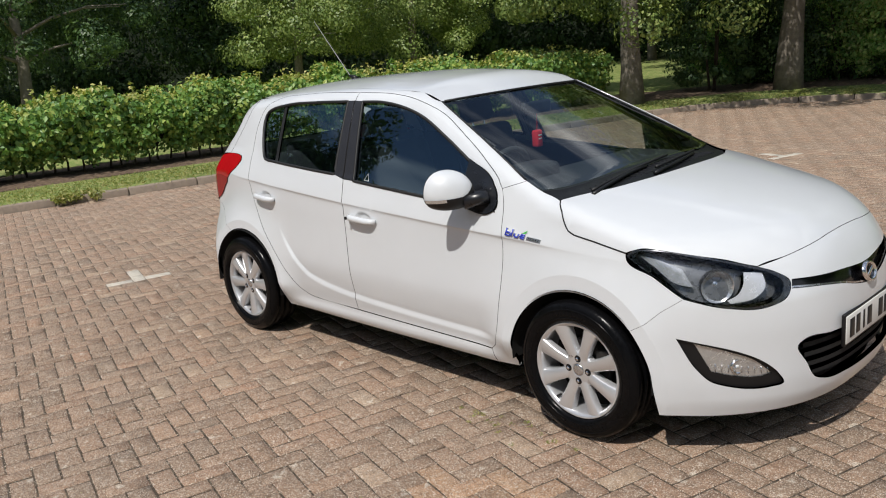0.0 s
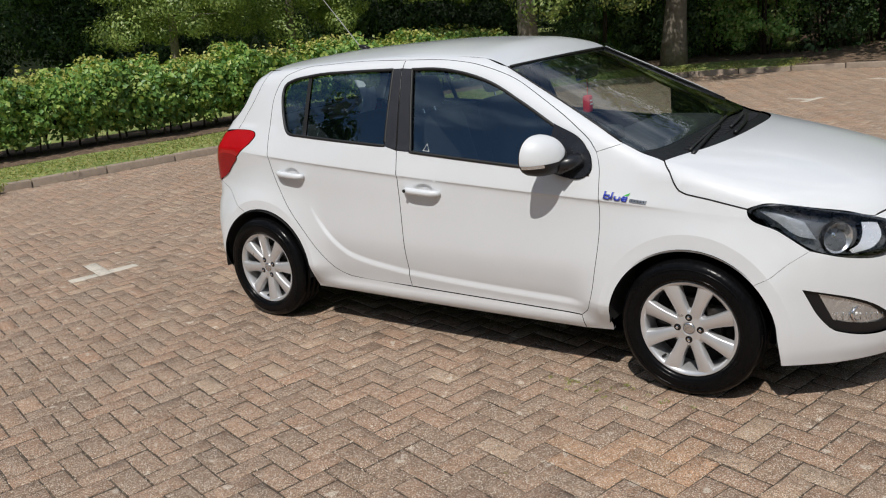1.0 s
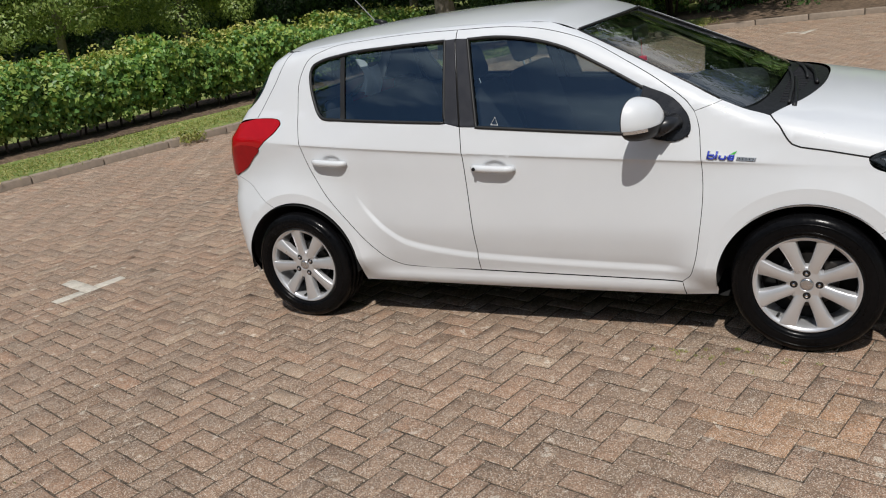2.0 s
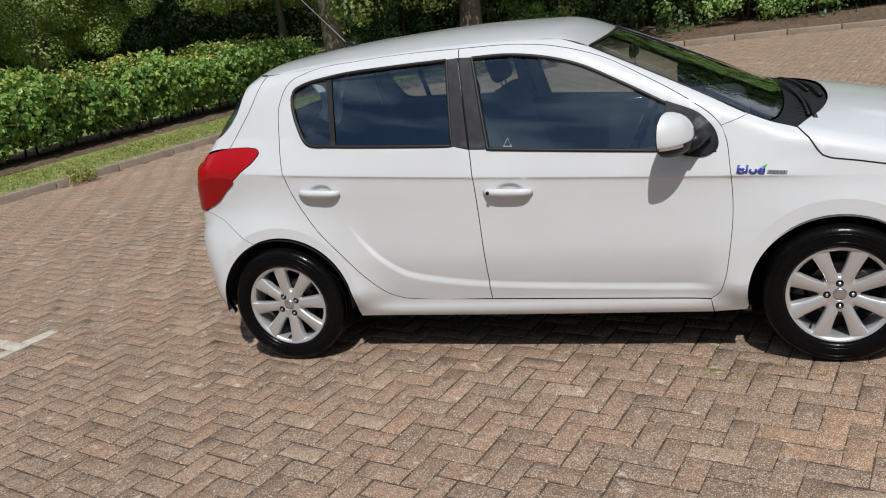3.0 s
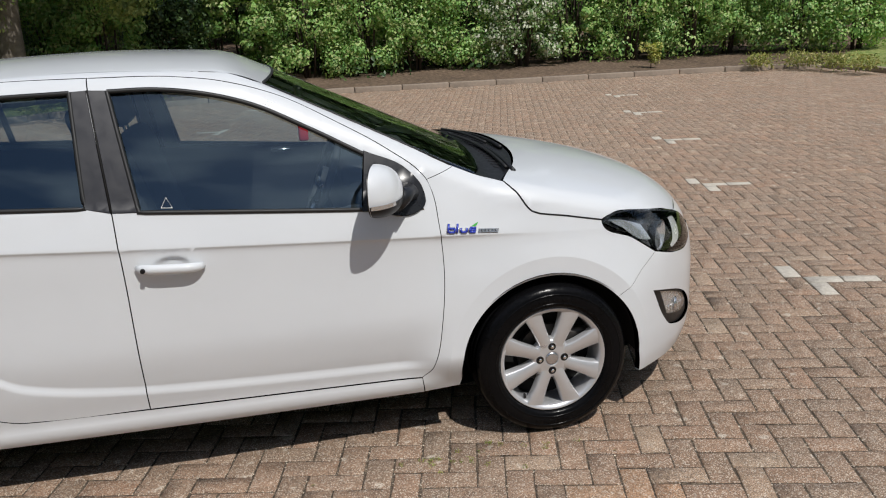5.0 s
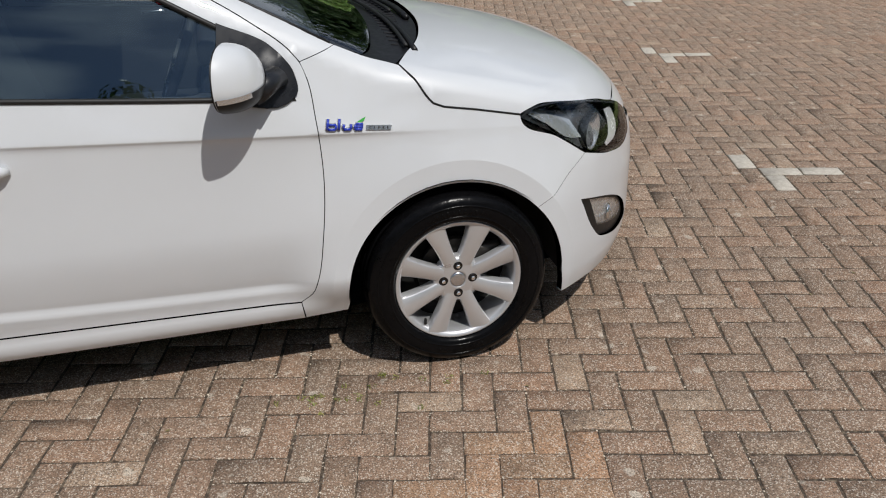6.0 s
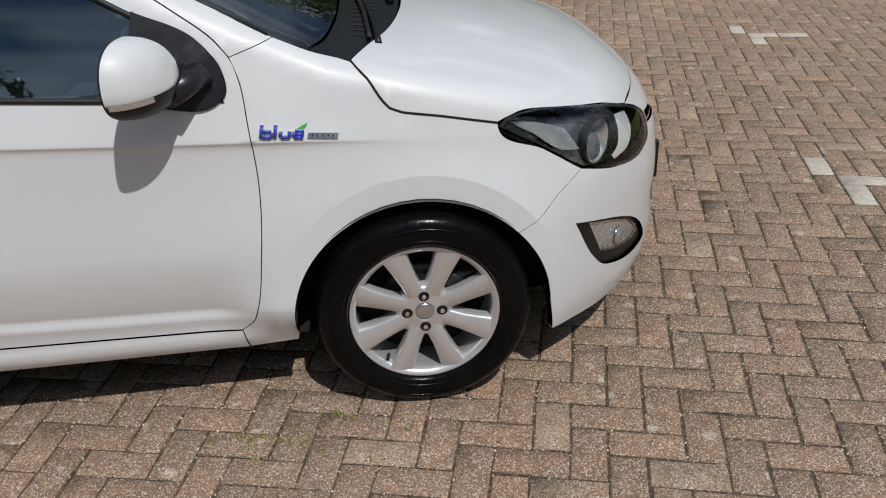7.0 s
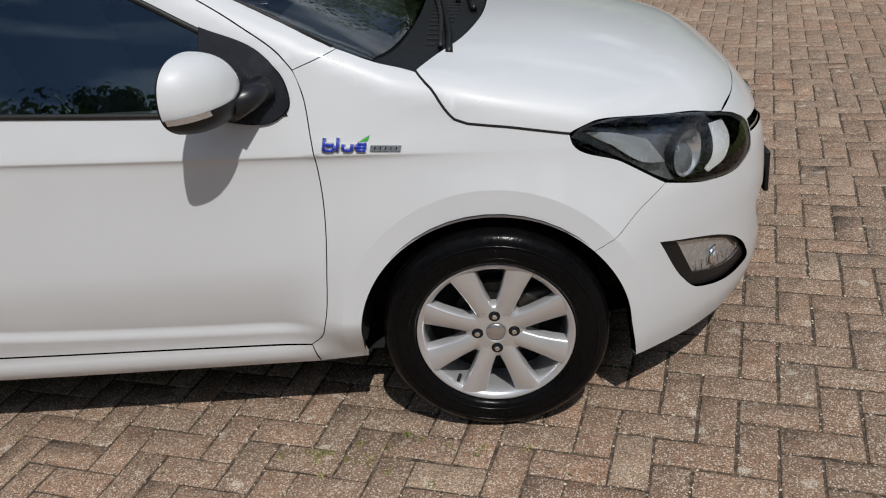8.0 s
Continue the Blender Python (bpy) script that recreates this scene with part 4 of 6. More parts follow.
        p = p - n * (dd * (1 - ease(0.45, 1.0, q)))[:, None]
    p = p + n * lift
    if dents:
        way_ = np.cross(p[tri[:, 1]] - p[tri[:, 0]], p[tri[:, 2]] - p[tri[:, 0]])
        way_ *= np.sign((way_ * n[tri].mean(1)).sum(1, keepdims=True))
        own = np.zeros_like(p)
        for k in range(3):
            np.add.at(own, tri[:, k], way_)
        own /= np.maximum(np.linalg.norm(own, axis=1, keepdims=True), 1e-12)
        close = np.zeros(len(p), bool)
        for du, dv, ru, rv, dd in dents:
            close |= ((vv[:, 0] - du * scale) / ru) ** 2 + ((vv[:, 1] - dv) / rv) ** 2 < 1.25
        n = np.where(close[:, None], own, n)
    tris = p[tri]
    faces_out = (np.cross(tris[:, 1] - tris[:, 0], tris[:, 2] - tris[:, 0]) * n[tri].mean(1)).sum(1)
    tri = np.where((faces_out < 0)[:, None], tri[:, ::-1], tri)
    # edges: shrink by the gap, then fold inwards
    extra_v, extra_n, faces = [], [], [tuple(t) for t in tri]
    base = len(p)
    for a0, cnt in spans:
        ids = np.array([back_to[a0 + i] for i in range(cnt)])
        q, m = p[ids], n[ids]
        t = np.roll(q, -1, 0) - np.roll(q, 1, 0)
        o = np.cross(t, m)
        o /= np.maximum(np.linalg.norm(o, axis=1, keepdims=True), 1e-9)
        # outwards is away from the panel: the side on which no triangle lies
        inner = np.zeros_like(q)
        cen = p[tri].mean(1)
        for i in range(cnt):
            d = cen - q[i]
            inner[i] = d[np.argmin((d * d).sum(1))]
        sign = np.sign((o * inner).sum(1))
        vote = -1.0 if sign.sum() > 0 else 1.0
        o = o * vote
        p[ids] = q - o * gap
        r2 = p[ids] + o * min(gap, 0.0012) - m * 0.0016
        r3 = r2 - m * depth
        extra_v += [r2, r3]
        extra_n += [(m + o) / 1.414, o]
        b2 = base
        base += 2 * cnt
        for i in range(cnt):
            k_ = (i + 1) % cnt
            quad1, quad2 = (ids[i], ids[k_], b2 + k_, b2 + i), (b2 + i, b2 + k_, b2 + cnt + k_, b2 + cnt + i)
            if vote < 0:
                quad1, quad2 = quad1[::-1], quad2[::-1]
            faces += [quad1, quad2]
    allv = np.concatenate([p] + extra_v)
    alln = np.concatenate([n] + extra_n)
    if left:
        allv = allv * [1, -1, 1]
        faces = [tuple(f[::-1]) for f in faces]
        alln = alln * [1, -1, 1]
    return part(name, mesh_of(name, allv, faces, alln, smooth=True), mat, parent, label)


def seal(name, way, points, parent, mat=None, radius=0.007, lift=0.001, left=False):
    """A rubber strip along a closed outline."""
    project, scale = PROJECT[way]
    lp = outline(points, scale, 0.02)
    p, _ = project(lp[:, 0] / scale, lp[:, 1])
    p = p + normal(p) * lift
    if left:
        p = p * [1, -1, 1]
    p = np.concatenate([p, p[:1]])
    v, f = tube([tuple(q) for q in p], radius, 6, cap=False)
    return part(name, mesh_of(name, v, f, smooth=True), mat or RUBBER, parent)


def arch(cx, rx, rz, a0, a1, steps=18, cz=0.30):
    return [(cx + rx * math.cos(radians(a)), cz + rz * math.sin(radians(a))) for a in np.linspace(a0, a1, steps)]


def as_front(points):
    """Side-view points (x, z) on the form, as (degrees, z) for cuts from the front."""
    p, _ = from_side(np.array([q[0] for q in points]), np.array([q[1] for q in points]))
    return [(float(np.degrees(np.arctan2(-a[1], a[0] - FRONT_AXIS))), float(a[2])) for a in p]


def as_rear(points):
    p, _ = from_side(np.array([q[0] for q in points]), np.array([q[1] for q in points]))
    return [(float(np.degrees(np.arctan2(-a[1], REAR_AXIS - a[0]))), float(a[2])) for a in p]


def corner(p):
    return (p[0], p[1], 1)


car = thing("car", "clean white five-door hatchback with tinted glass, parked on block paving", "car")

# shared lines of the side view
ARCH_F = arch(2.525, 0.352, 0.332, 42, 188, 20)
ARCH_R = arch(0.008, 0.362, 0.350, -8, 112, 18)
DOOR_TOP = [(2.07, 1.048), (1.972, 1.126), (1.792, 1.237), (1.605, 1.336), (1.413, 1.397), (1.265, 1.419), (0.982, 1.432), (0.752, 1.436), (0.481, 1.430), (0.205, 1.404), (0.115, 1.370)]
REAR_EDGE = [(0.059, 1.271), (0.057, 1.15), (0.063, 1.074), (0.080, 0.964), (0.104, 0.885), (0.201, 0.716), (0.351, 0.542), (0.469, 0.414), (0.555, 0.340), (0.62, 0.316), (0.70, 0.309)]
FRONT_EDGE = [(2.026, 0.285), (2.063, 0.318), (2.080, 0.361), (2.110, 0.511), (2.129, 0.699), (2.122, 0.863), (2.112, 0.965), (2.095, 1.016)]
B_SHUT = [(1.057, 0.304), (1.051, 0.586), (1.041, 0.868), (1.031, 1.012), (1.006, 1.22), (0.982, 1.432)]
FRONT_WINDOW = [(1.047, 1.387, 1), (1.193, 1.384), (1.292, 1.372), (1.509, 1.315), (1.697, 1.222), (1.902, 1.109), (2.022, 1.050), (2.066, 0.985), (2.068, 0.921, 1), (1.873, 0.937), (1.116, 1.003, 1)]
REAR_WINDOW = [(0.175, 1.345), (0.339, 1.374), (0.65, 1.388), (0.928, 1.390, 1), (0.949, 1.029, 1), (0.60, 1.050), (0.32, 1.068), (0.250, 1.073), (0.222, 1.081), (0.200, 1.100), (0.172, 1.150), (0.142, 1.225), (0.131, 1.275), (0.134, 1.312), (0.149, 1.334)]


def top_line(xs, y):
    p, _ = from_top(np.array(xs), np.full(len(xs), y))
    return [(float(a), float(b)) for a, b in zip(xs, p[:, 2])]


def dense(points, n=6):
    """The same line with more points, so that neighbours cut from two sides agree."""
    p = np.array([q[:2] for q in points], float)
    run = np.r_[0, np.cumsum(np.linalg.norm(np.diff(p, axis=0), axis=1))]
    at = np.linspace(0, run[-1], n * (len(p) - 1) + 1)
    return [(float(np.interp(t, run, p[:, 0])), float(np.interp(t, run, p[:, 1]))) for t in at]


def seen_from(project, points, axis, sign):
    """Points given as (degrees, z) back to (x, z) of the side view and (x, y) of the top view."""
    p, _ = project(np.array([q[0] for q in points]), np.array([q[1] for q in points]))
    return [(float(a[0]), float(a[2])) for a in p], [(float(a[0]), float(a[1])) for a in p]


GATE_EDGE = dense([(-0.035, 1.405), (-0.115, 1.257), (-0.232, 1.090)], 6)
LAMP_EDGE = [(-0.232, 1.090), (-0.16, 1.090), (-0.10, 1.086), (-0.062, 1.074), (-0.056, 1.062), (-0.078, 1.034), (-0.16, 0.978), (-0.23, 0.930), (-0.297, 0.885), (-0.34, 0.850), (-0.375, 0.818), (-0.43, 0.782)]
REAR_JOINT = dense([(-0.43, 0.782), (-0.31, 0.735), ARCH_R[-1]])
FRONT_JOINT = dense([(2.972, 0.657), (2.901, 0.607), (2.847, 0.556), ARCH_F[0]], 5)
PILLAR_EDGE = [(2.20, -0.694), (2.12, -0.673), (2.03, -0.651), (1.87, -0.611), (1.70, -0.572), (1.556, -0.538)]
pe, _ = from_top(np.array([p[0] for p in PILLAR_EDGE]), np.array([p[1] for p in PILLAR_EDGE]))
PILLAR_SIDE = [(float(p[0]), float(p[2])) for p in pe]
for left in (False, True):
    # fixed body side: pillars, cant rail, quarter panel, sill
    ditch = top_line([1.44, 1.2, 0.9, 0.6, 0.3, 0.05], -0.535)
    body_side = ([corner(PILLAR_SIDE[0])] + PILLAR_SIDE[1:-1] + [corner(PILLAR_SIDE[-1])] + ditch + [corner(GATE_EDGE[0])] + GATE_EDGE[1:-1] + [corner(LAMP_EDGE[0])] + LAMP_EDGE[1:-1] + [corner(REAR_JOINT[0])] + REAR_JOINT[1:-1] + [corner(ARCH_R[-1])] + ARCH_R[-2:0:-1] + [corner(ARCH_R[0]), (0.37, 0.218, 1), (1.2, 0.216), (2.035, 0.214, 1)]
                 + [(2.026, 0.283, 1), (1.6, 0.292), (1.057, 0.302), corner(REAR_EDGE[-1])] + REAR_EDGE[-2::-1] + DOOR_TOP[::-1] + [(2.095, 1.016, 1)])
    cut("body_side", "side", body_side, PAINT, car, left=left, depth=0.03, step=0.024, gap=0.0016)
    # doors
    fd = cut("front_door", "side", [corner(p) if i == 0 else p for i, p in enumerate(FRONT_EDGE)] + DOOR_TOP[:6] + [corner(DOOR_TOP[6])] + B_SHUT[-2:0:-1] + [corner(B_SHUT[0]), (1.6, 0.294)],
             PAINT, car, holes=[FRONT_WINDOW], left=left, dents=[(1.20, 0.820, 0.066, 0.034, 0.012)])
    rd = cut("rear_door", "side", [corner(DOOR_TOP[6])] + DOOR_TOP[7:] + REAR_EDGE + [corner(B_SHUT[0])] + B_SHUT[1:-1], PAINT, car, holes=[REAR_WINDOW], left=left, dents=[(0.275, 0.864, 0.066, 0.034, 0.012)])
    for door, win, nm in ((fd, FRONT_WINDOW, "front"), (rd, REAR_WINDOW, "rear")):
        w = cut("window", "side", win, SIDE_GLASS, door, "dark tinted side glass", lift=-0.010, gap=-0.004, depth=0.002, left=left, above=0.05)
        seal("window_seal", "side", win, door, left=left, radius=0.0085, lift=-0.001)
    if not left:
        tri_ = [(1.186, 1.012), (1.222, 1.009), (1.204, 1.043)]
        qq, _ = from_side(np.array([p[0] for p in tri_]), np.array([p[1] for p in tri_]))
        qq = [Vector(p) + Vector((0, -0.0012 + 0.010, -0.004)) for p in qq]
        v, f = tube(qq + [qq[0], qq[1]], 0.0018, 5)
        part("window_sticker", mesh_of("window_sticker", v, f), WHITE_PLASTIC, fd, "small pale triangular window sticker")
    cut("pillar_trim", "side", [(0.987, 1.394, 1), (1.047, 1.390, 1), (1.118, 1.003, 1), (1.034, 1.008, 1), (1.010, 1.21)], PILLAR, fd, "matt black pillar film", lift=0.0025, depth=0.004, gap=0.001, left=left)
    cut("pillar_trim", "side", [(0.926, 1.393, 1), (0.981, 1.394, 1), (1.003, 1.21), (1.027, 1.009, 1), (0.948, 1.028, 1)], PILLAR, rd, "matt black pillar film", lift=0.0025, depth=0.004, gap=0.001, left=left)
    seam, _ = from_side(np.array([1.0305, 1.0065, 0.984]), np.array([1.008, 1.21, 1.394]))
    v, f = tube([(p[0], (p[1] + 0.001) * (-1 if left else 1), p[2]) for p in seam], 0.0042, 6)
    part("pillar_seam", mesh_of("pillar_seam", v, f, smooth=True), DARK, fd)
    cut("glass_divider", "side", [(0.318, 1.368, 1), (0.345, 1.373, 1), (0.370, 1.066, 1), (0.342, 1.068, 1)], RUBBER, rd, lift=-0.004, depth=0.006, gap=0.0, left=left)
    cut("sail_panel", "side", [(1.880, 1.131, 1), (2.024, 1.059), (2.076, 0.988), (2.077, 0.930), (2.060, 0.916), (1.852, 0.931, 1)], SAIL, fd, "black plastic mirror mount", lift=0.0095, depth=0.016, left=left)
    for door, hx, hz in ((fd, 1.195, 0.8165), (rd, 0.268, 0.860)):
        n_ = 15
        run, rad = [], []
        for i in range(n_):
            s = i / (n_ - 1) * 2 - 1
            q, _ = from_side(np.array([hx + 0.106 * s]), np.array([hz - 0.006 * s]))
            out = 0.003 + 0.026 * (1 - abs(s) ** 5)
            run.append((q[0][0], (q[0][1] - out) * (-1 if left else 1), q[0][2]))
            rad.append(0.0165 * (1 - 0.35 * abs(s) ** 6))
        v, f = tube(run, rad, 12)
        v = [Vector((p.x, p.y, hz + (p.z - hz) * 1.05)) for p in v]
        hd = part("door_handle", mesh_of("door_handle", v, f, smooth=True), PAINT, door)
        if door is fd and not left:
            v, f = revolve([(0.0001, -0.002), (0.0075, -0.002), (0.0085, 0.002), (0.0085, 0.006)], 20)
            lk = part("key_lock", mesh_of("key_lock", [(p[0] + 1.111, p[1] - 0.8630, p[2] + 0.8215) for p in v], f), BLACK, door)
    # front wing
    wing = ([corner(PILLAR_SIDE[0]), (2.30, 1.0035), (2.384, 0.977, 1), (2.425, 0.940), (2.448, 0.900), (2.467, 0.874), (2.50, 0.860), (2.599, 0.843), (2.742, 0.812, 1), (2.744, 0.797), (2.864, 0.730), corner(FRONT_JOINT[0])] + FRONT_JOINT[1:-1] + [corner(ARCH_F[0])] + ARCH_F[1:-1] + [corner(ARCH_F[-1]), (2.170, 0.226, 1), (2.037, 0.216, 1), corner(FRONT_EDGE[0])] + FRONT_EDGE[1:-1] + [corner(FRONT_EDGE[-1])])
    cut("front_wing", "side", wing, PAINT, car, left=left, gap=0.0008)
    # inner side, seen through the gaps and from the cabin
    inner = [(2.16, 0.24, 1), (2.14, 0.90), (2.05, 0.925), (1.1, 1.000), (0.22, 1.066), (0.03, 1.07, 1), (0.10, 0.72), (0.36, 0.45), (0.40, 0.24, 1)]
    cut("door_card", "side", inner, TRIM, car, "dark plastic inner door trim", lift=-0.045, step=0.06, depth=0.002, left=left)
    seal("door_gap_backing", "side", [(1.057, 0.304, 1)] + B_SHUT[1:-1] + [corner(DOOR_TOP[6])] + DOOR_TOP[7:] + REAR_EDGE, car, DARK, 0.012, -0.020, left)
    seal("door_gap_backing", "side", [corner(FRONT_EDGE[0])] + FRONT_EDGE[1:] + DOOR_TOP[:6] + [corner(DOOR_TOP[6])] + B_SHUT[-2:0:-1] + [corner(B_SHUT[0])], car, DARK, 0.012, -0.020, left)
    cut("wing_liner", "side", [(2.12, 1.00, 1), (2.36, 0.97), (2.70, 0.82), (2.95, 0.66, 1), (2.80, 0.56)] + arch(2.525, 0.40, 0.38, 35, 165, 10) + [(2.12, 0.36, 1)], DARK, car, lift=-0.03, step=0.06, depth=0.002, left=left)
    # wheel houses
    for wx, nm in ((2.525, "front"), (0.0, "rear")):
        sgn = 1 if left else -1
        v, f = [], []
        for yy, rr in ((0.835, 0.352), (0.60, 0.356), (0.50, 0.05)):
            for i in range(25):
                a = radians(-4 + 188 * i / 24)
                v.append((wx + rr * math.cos(a), sgn * yy, 0.30 + rr * 0.97 * math.sin(a)))
        f = [(r * 25 + i, r * 25 + i + 1, (r + 1) * 25 + i + 1, (r + 1) * 25 + i) for r in range(2) for i in range(24)]
        part("wheel_house", mesh_of("wheel_house", v, f, smooth=True), DARK, car)

# ---- bumper, bonnet, roof, tail ----
HEAD = [(69.3, 0.803, 1), (67.6, 0.822), (65.2, 0.830), (62.3, 0.832), (52.0, 0.806), (39.6, 0.762), (33.0, 0.727), (30.3, 0.692), (31.6, 0.645), (36.2, 0.614), (46.5, 0.620, 1), (54.4, 0.660), (61.5, 0.732)]
SLOT = mirrored([(0.0, 0.668), (12.5, 0.681), (21.0, 0.687), (29.6, 0.696, 1), (30.2, 0.665, 1), (21.0, 0.651), (14.0, 0.634), (7.0, 0.606), (0.0, 0.590)])
LOW_GRILLE = mirrored([(0.0, 0.462), (19.3, 0.466), (28.0, 0.464), (29.2, 0.452), (26.9, 0.370), (24.4, 0.305), (21.0, 0.284), (12.0, 0.275), (0.0, 0.270)])
FOG = [(57.2, 0.508, 1), (50.0, 0.481), (43.5, 0.449), (38.6, 0.411), (34.0, 0.345), (32.8, 0.308), (36.0, 0.298), (46.0, 0.314), (49.7, 0.336), (52.4, 0.378)]
FOG_LENS = [(53.4, 0.487, 1), (45.0, 0.447), (39.6, 0.409), (35.4, 0.350, 1), (38.0, 0.341), (44.3, 0.349), (49.5, 0.371, 1)]
join = as_front(FRONT_JOINT)
join_arch = as_front(arch(2.525, 0.352, 0.332, 38, 2, 6))
half = ([(0.0, 0.800), (5.0, 0.799), (10.0, 0.797), (15.0, 0.792), (21.0, 0.7855), (29.0, 0.7725), (37.4, 0.7535, 1), (33.0, 0.727), (30.1, 0.692), (31.4, 0.643), (36.2, 0.612), (46.0, 0.619), corner(join[0])] + join[1:-1] + [corner(join[-1])] + join_arch
        + [(61.4, 0.190, 1), (50.4, 0.185), (36.7, 0.188), (21.0, 0.196), (0.0, 0.200)])
bumper = cut("front_bumper", "front", mirrored(half), PAINT, car, holes=[SLOT, LOW_GRILLE, FOG, [(-p[0], p[1]) for p in FOG]], step=0.022, depth=0.02, gap=0.0006)
cut("grille_recess", "front", mirrored([(0.0, 0.69), (31.5, 0.71), (32, 0.64), (0.0, 0.57)]), GLOSS, bumper, "gloss black upper grille", lift=-0.022, depth=0.004, step=0.04)
cut("chrome_strip", "front", mirrored([(0.0, 0.5985), (7.0, 0.614), (14.0, 0.642), (21.0, 0.659), (29.8, 0.674, 1), (29.9, 0.668, 1), (21.0, 0.653), (14.0, 0.636), (7.0, 0.608), (0.0, 0.5925)]), SATIN, bumper, "dark chrome grille strip", lift=-0.006, depth=0.008, gap=0.0, step=0.02)
cut("grille_recess", "front", mirrored([(0.0, 0.475), (31.0, 0.475), (26.0, 0.27), (0.0, 0.255)]), DARK, bumper, "black lower grille", lift=-0.06, depth=0.004, step=0.05)
for zb_, top_ in ((0.432, 27.0), (0.392, 26.5), (0.352, 25.5), (0.312, 24.0)):
    cut("grille_bar", "front", mirrored([(0.0, zb_ + 0.009), (top_, zb_ + 0.009, 1), (top_, zb_ - 0.009, 1), (0.0, zb_ - 0.009)]), DARK, bumper, lift=-0.022, depth=0.03, gap=0.0, step=0.03)
cut("splitter", "front", mirrored([(0.0, 0.196), (21.0, 0.192), (36.7, 0.184), (48.0, 0.184, 1), (46.0, 0.165, 1), (36.7, 0.162), (0.0, 0.160)]), DARK, bumper, "black lower lip", lift=-0.05, depth=0.03, step=0.04)
for left in (False, True):
    fl = lambda pts: [(-p[0], *p[1:]) for p in pts] if left else pts
    fo = cut("fog_surround", "front", fl(FOG), BLACK, bumper, "black fog lamp surround", lift=-0.012, gap=-0.002, depth=0.05, holes=[fl(FOG_LENS)], step=0.02)
    cut("fog_reflector", "front", fl(FOG_LENS), FOG_METAL, bumper, lift=-0.016, gap=-0.004, depth=0.002, step=0.015)
    cut("fog_lens", "front", fl(FOG_LENS), LENS, bumper, "clear fog lamp lens", lift=-0.010, gap=0.0, depth=0.02, step=0.02)
    for u_ in np.linspace(36.5, 48.5, 9):
        q, _ = from_front(np.array([-u_ if left else u_] * 2), np.array([0.352 + 0.0014 * (u_ - 36), 0.374 + 0.0022 * (u_ - 36)]))
        v, f = tube([tuple(p - n_ * 0.012) for p, n_ in zip(q, normal(q))], 0.0014, 6)
        part("lens_rib", mesh_of("lens_rib", v, f, smooth=True), CHROME, bumper)
    hl = cut("headlight", "front", fl(HEAD), HOUSING, car, "clear headlight with chrome reflectors under clear lens", lift=-0.062, gap=-0.030, depth=0.004, step=0.02)
    cut("lamp_rim", "front", fl(HEAD), SMOKE, hl, lift=-0.003, gap=0.0005, depth=0.062, step=0.02, holes=[fl([(68.4, 0.804), (66.0, 0.822), (62.0, 0.8265), (52.0, 0.801), (40.0, 0.756), (34.2, 0.724), (31.9, 0.692), (33.0, 0.650), (36.9, 0.622), (46.0, 0.6275), (54.7, 0.661), (61.4, 0.733)])])
    cut("lens_cover", "front", fl(HEAD), LENS, hl, "clear polycarbonate lens", lift=0.0015, gap=0.001, depth=0.003, step=0.02)
    # reflectors: a long wedge, a bowl round the projector, an upright blade
    cut("wedge_reflector", "front", fl([(66.6, 0.806, 1), (61.0, 0.800), (55.2, 0.770, 1), (52.8, 0.700, 1), (57.0, 0.712), (62.5, 0.767)]), SATIN_PALE, hl, "bright wedge reflector", lift=-0.035, gap=0.0, depth=0.02, step=0.015)
    cut("blade_reflector", "front", fl([(40.6, 0.744, 1), (36.0, 0.736, 1), (35.8, 0.690), (38.6, 0.650), (44.5, 0.632, 1), (45.4, 0.646, 1), (42.6, 0.668), (41.2, 0.700)]), BLADE, hl, "pale upright light blade", lift=-0.020, gap=0.0, depth=0.03, step=0.012)
    q, _ = from_front(np.array([-47.0 if left else 47.0]), np.array([0.702]))
    nq = normal(q)[0]
    c_ = Vector(q[0]) - Vector(nq) * 0.052
    turn = Vector((0, -1, 0)).rotation_difference(Vector((math.cos(radians(44)), (1 if left else -1) * math.sin(radians(44)), 0))).to_matrix().to_4x4()
    for nm, prof, mt in (("projector_lens", [(0.0001, -0.002), (0.010, 0.0), (0.018, 0.006), (0.023, 0.014), (0.025, 0.024)], LENS), ("projector_bowl", [(0.024, 0.026), (0.038, 0.016), (0.050, 0.002), (0.0600, -0.014), (0.0620, -0.015)], SATIN_PALE), ("projector_shell", [(0.0620, -0.015), (0.0635, -0.010), (0.0635, 0.012)], SMOKE),
                         ("projector_core", [(0.0001, 0.010), (0.010, 0.012), (0.024, 0.026)], CHROME)):
        v, f = revolve(prof, 28)
        part(nm, mesh_of(nm, [turn @ Vector(p) + c_ for p in v], f, smooth=True), mt, hl)

    qf, _ = from_front(np.array([-43.5 if left else 43.5]), np.array([0.385]))
    tf = Vector((0, -1, 0)).rotation_difference(Vector((math.cos(radians(25)), (1 if left else -1) * math.sin(radians(25)), 0))).to_matrix().to_4x4()
    cf = Vector(qf[0]) - Vector(normal(qf)[0]) * 0.020
    for nm, prof, mt in (("fog_bowl", [(0.010, 0.006), (0.018, 0.0), (0.026, -0.008), (0.028, -0.0085), (0.029, 0.0)], CHROME), ("fog_bulb", [(0.0001, -0.008), (0.007, -0.006), (0.010, 0.006)], WHITE_PLASTIC)):
        v, f = revolve(prof, 28)
        part(nm, mesh_of(nm, [tf @ Vector(p) + cf for p in v], f, smooth=True), mt, bumper)

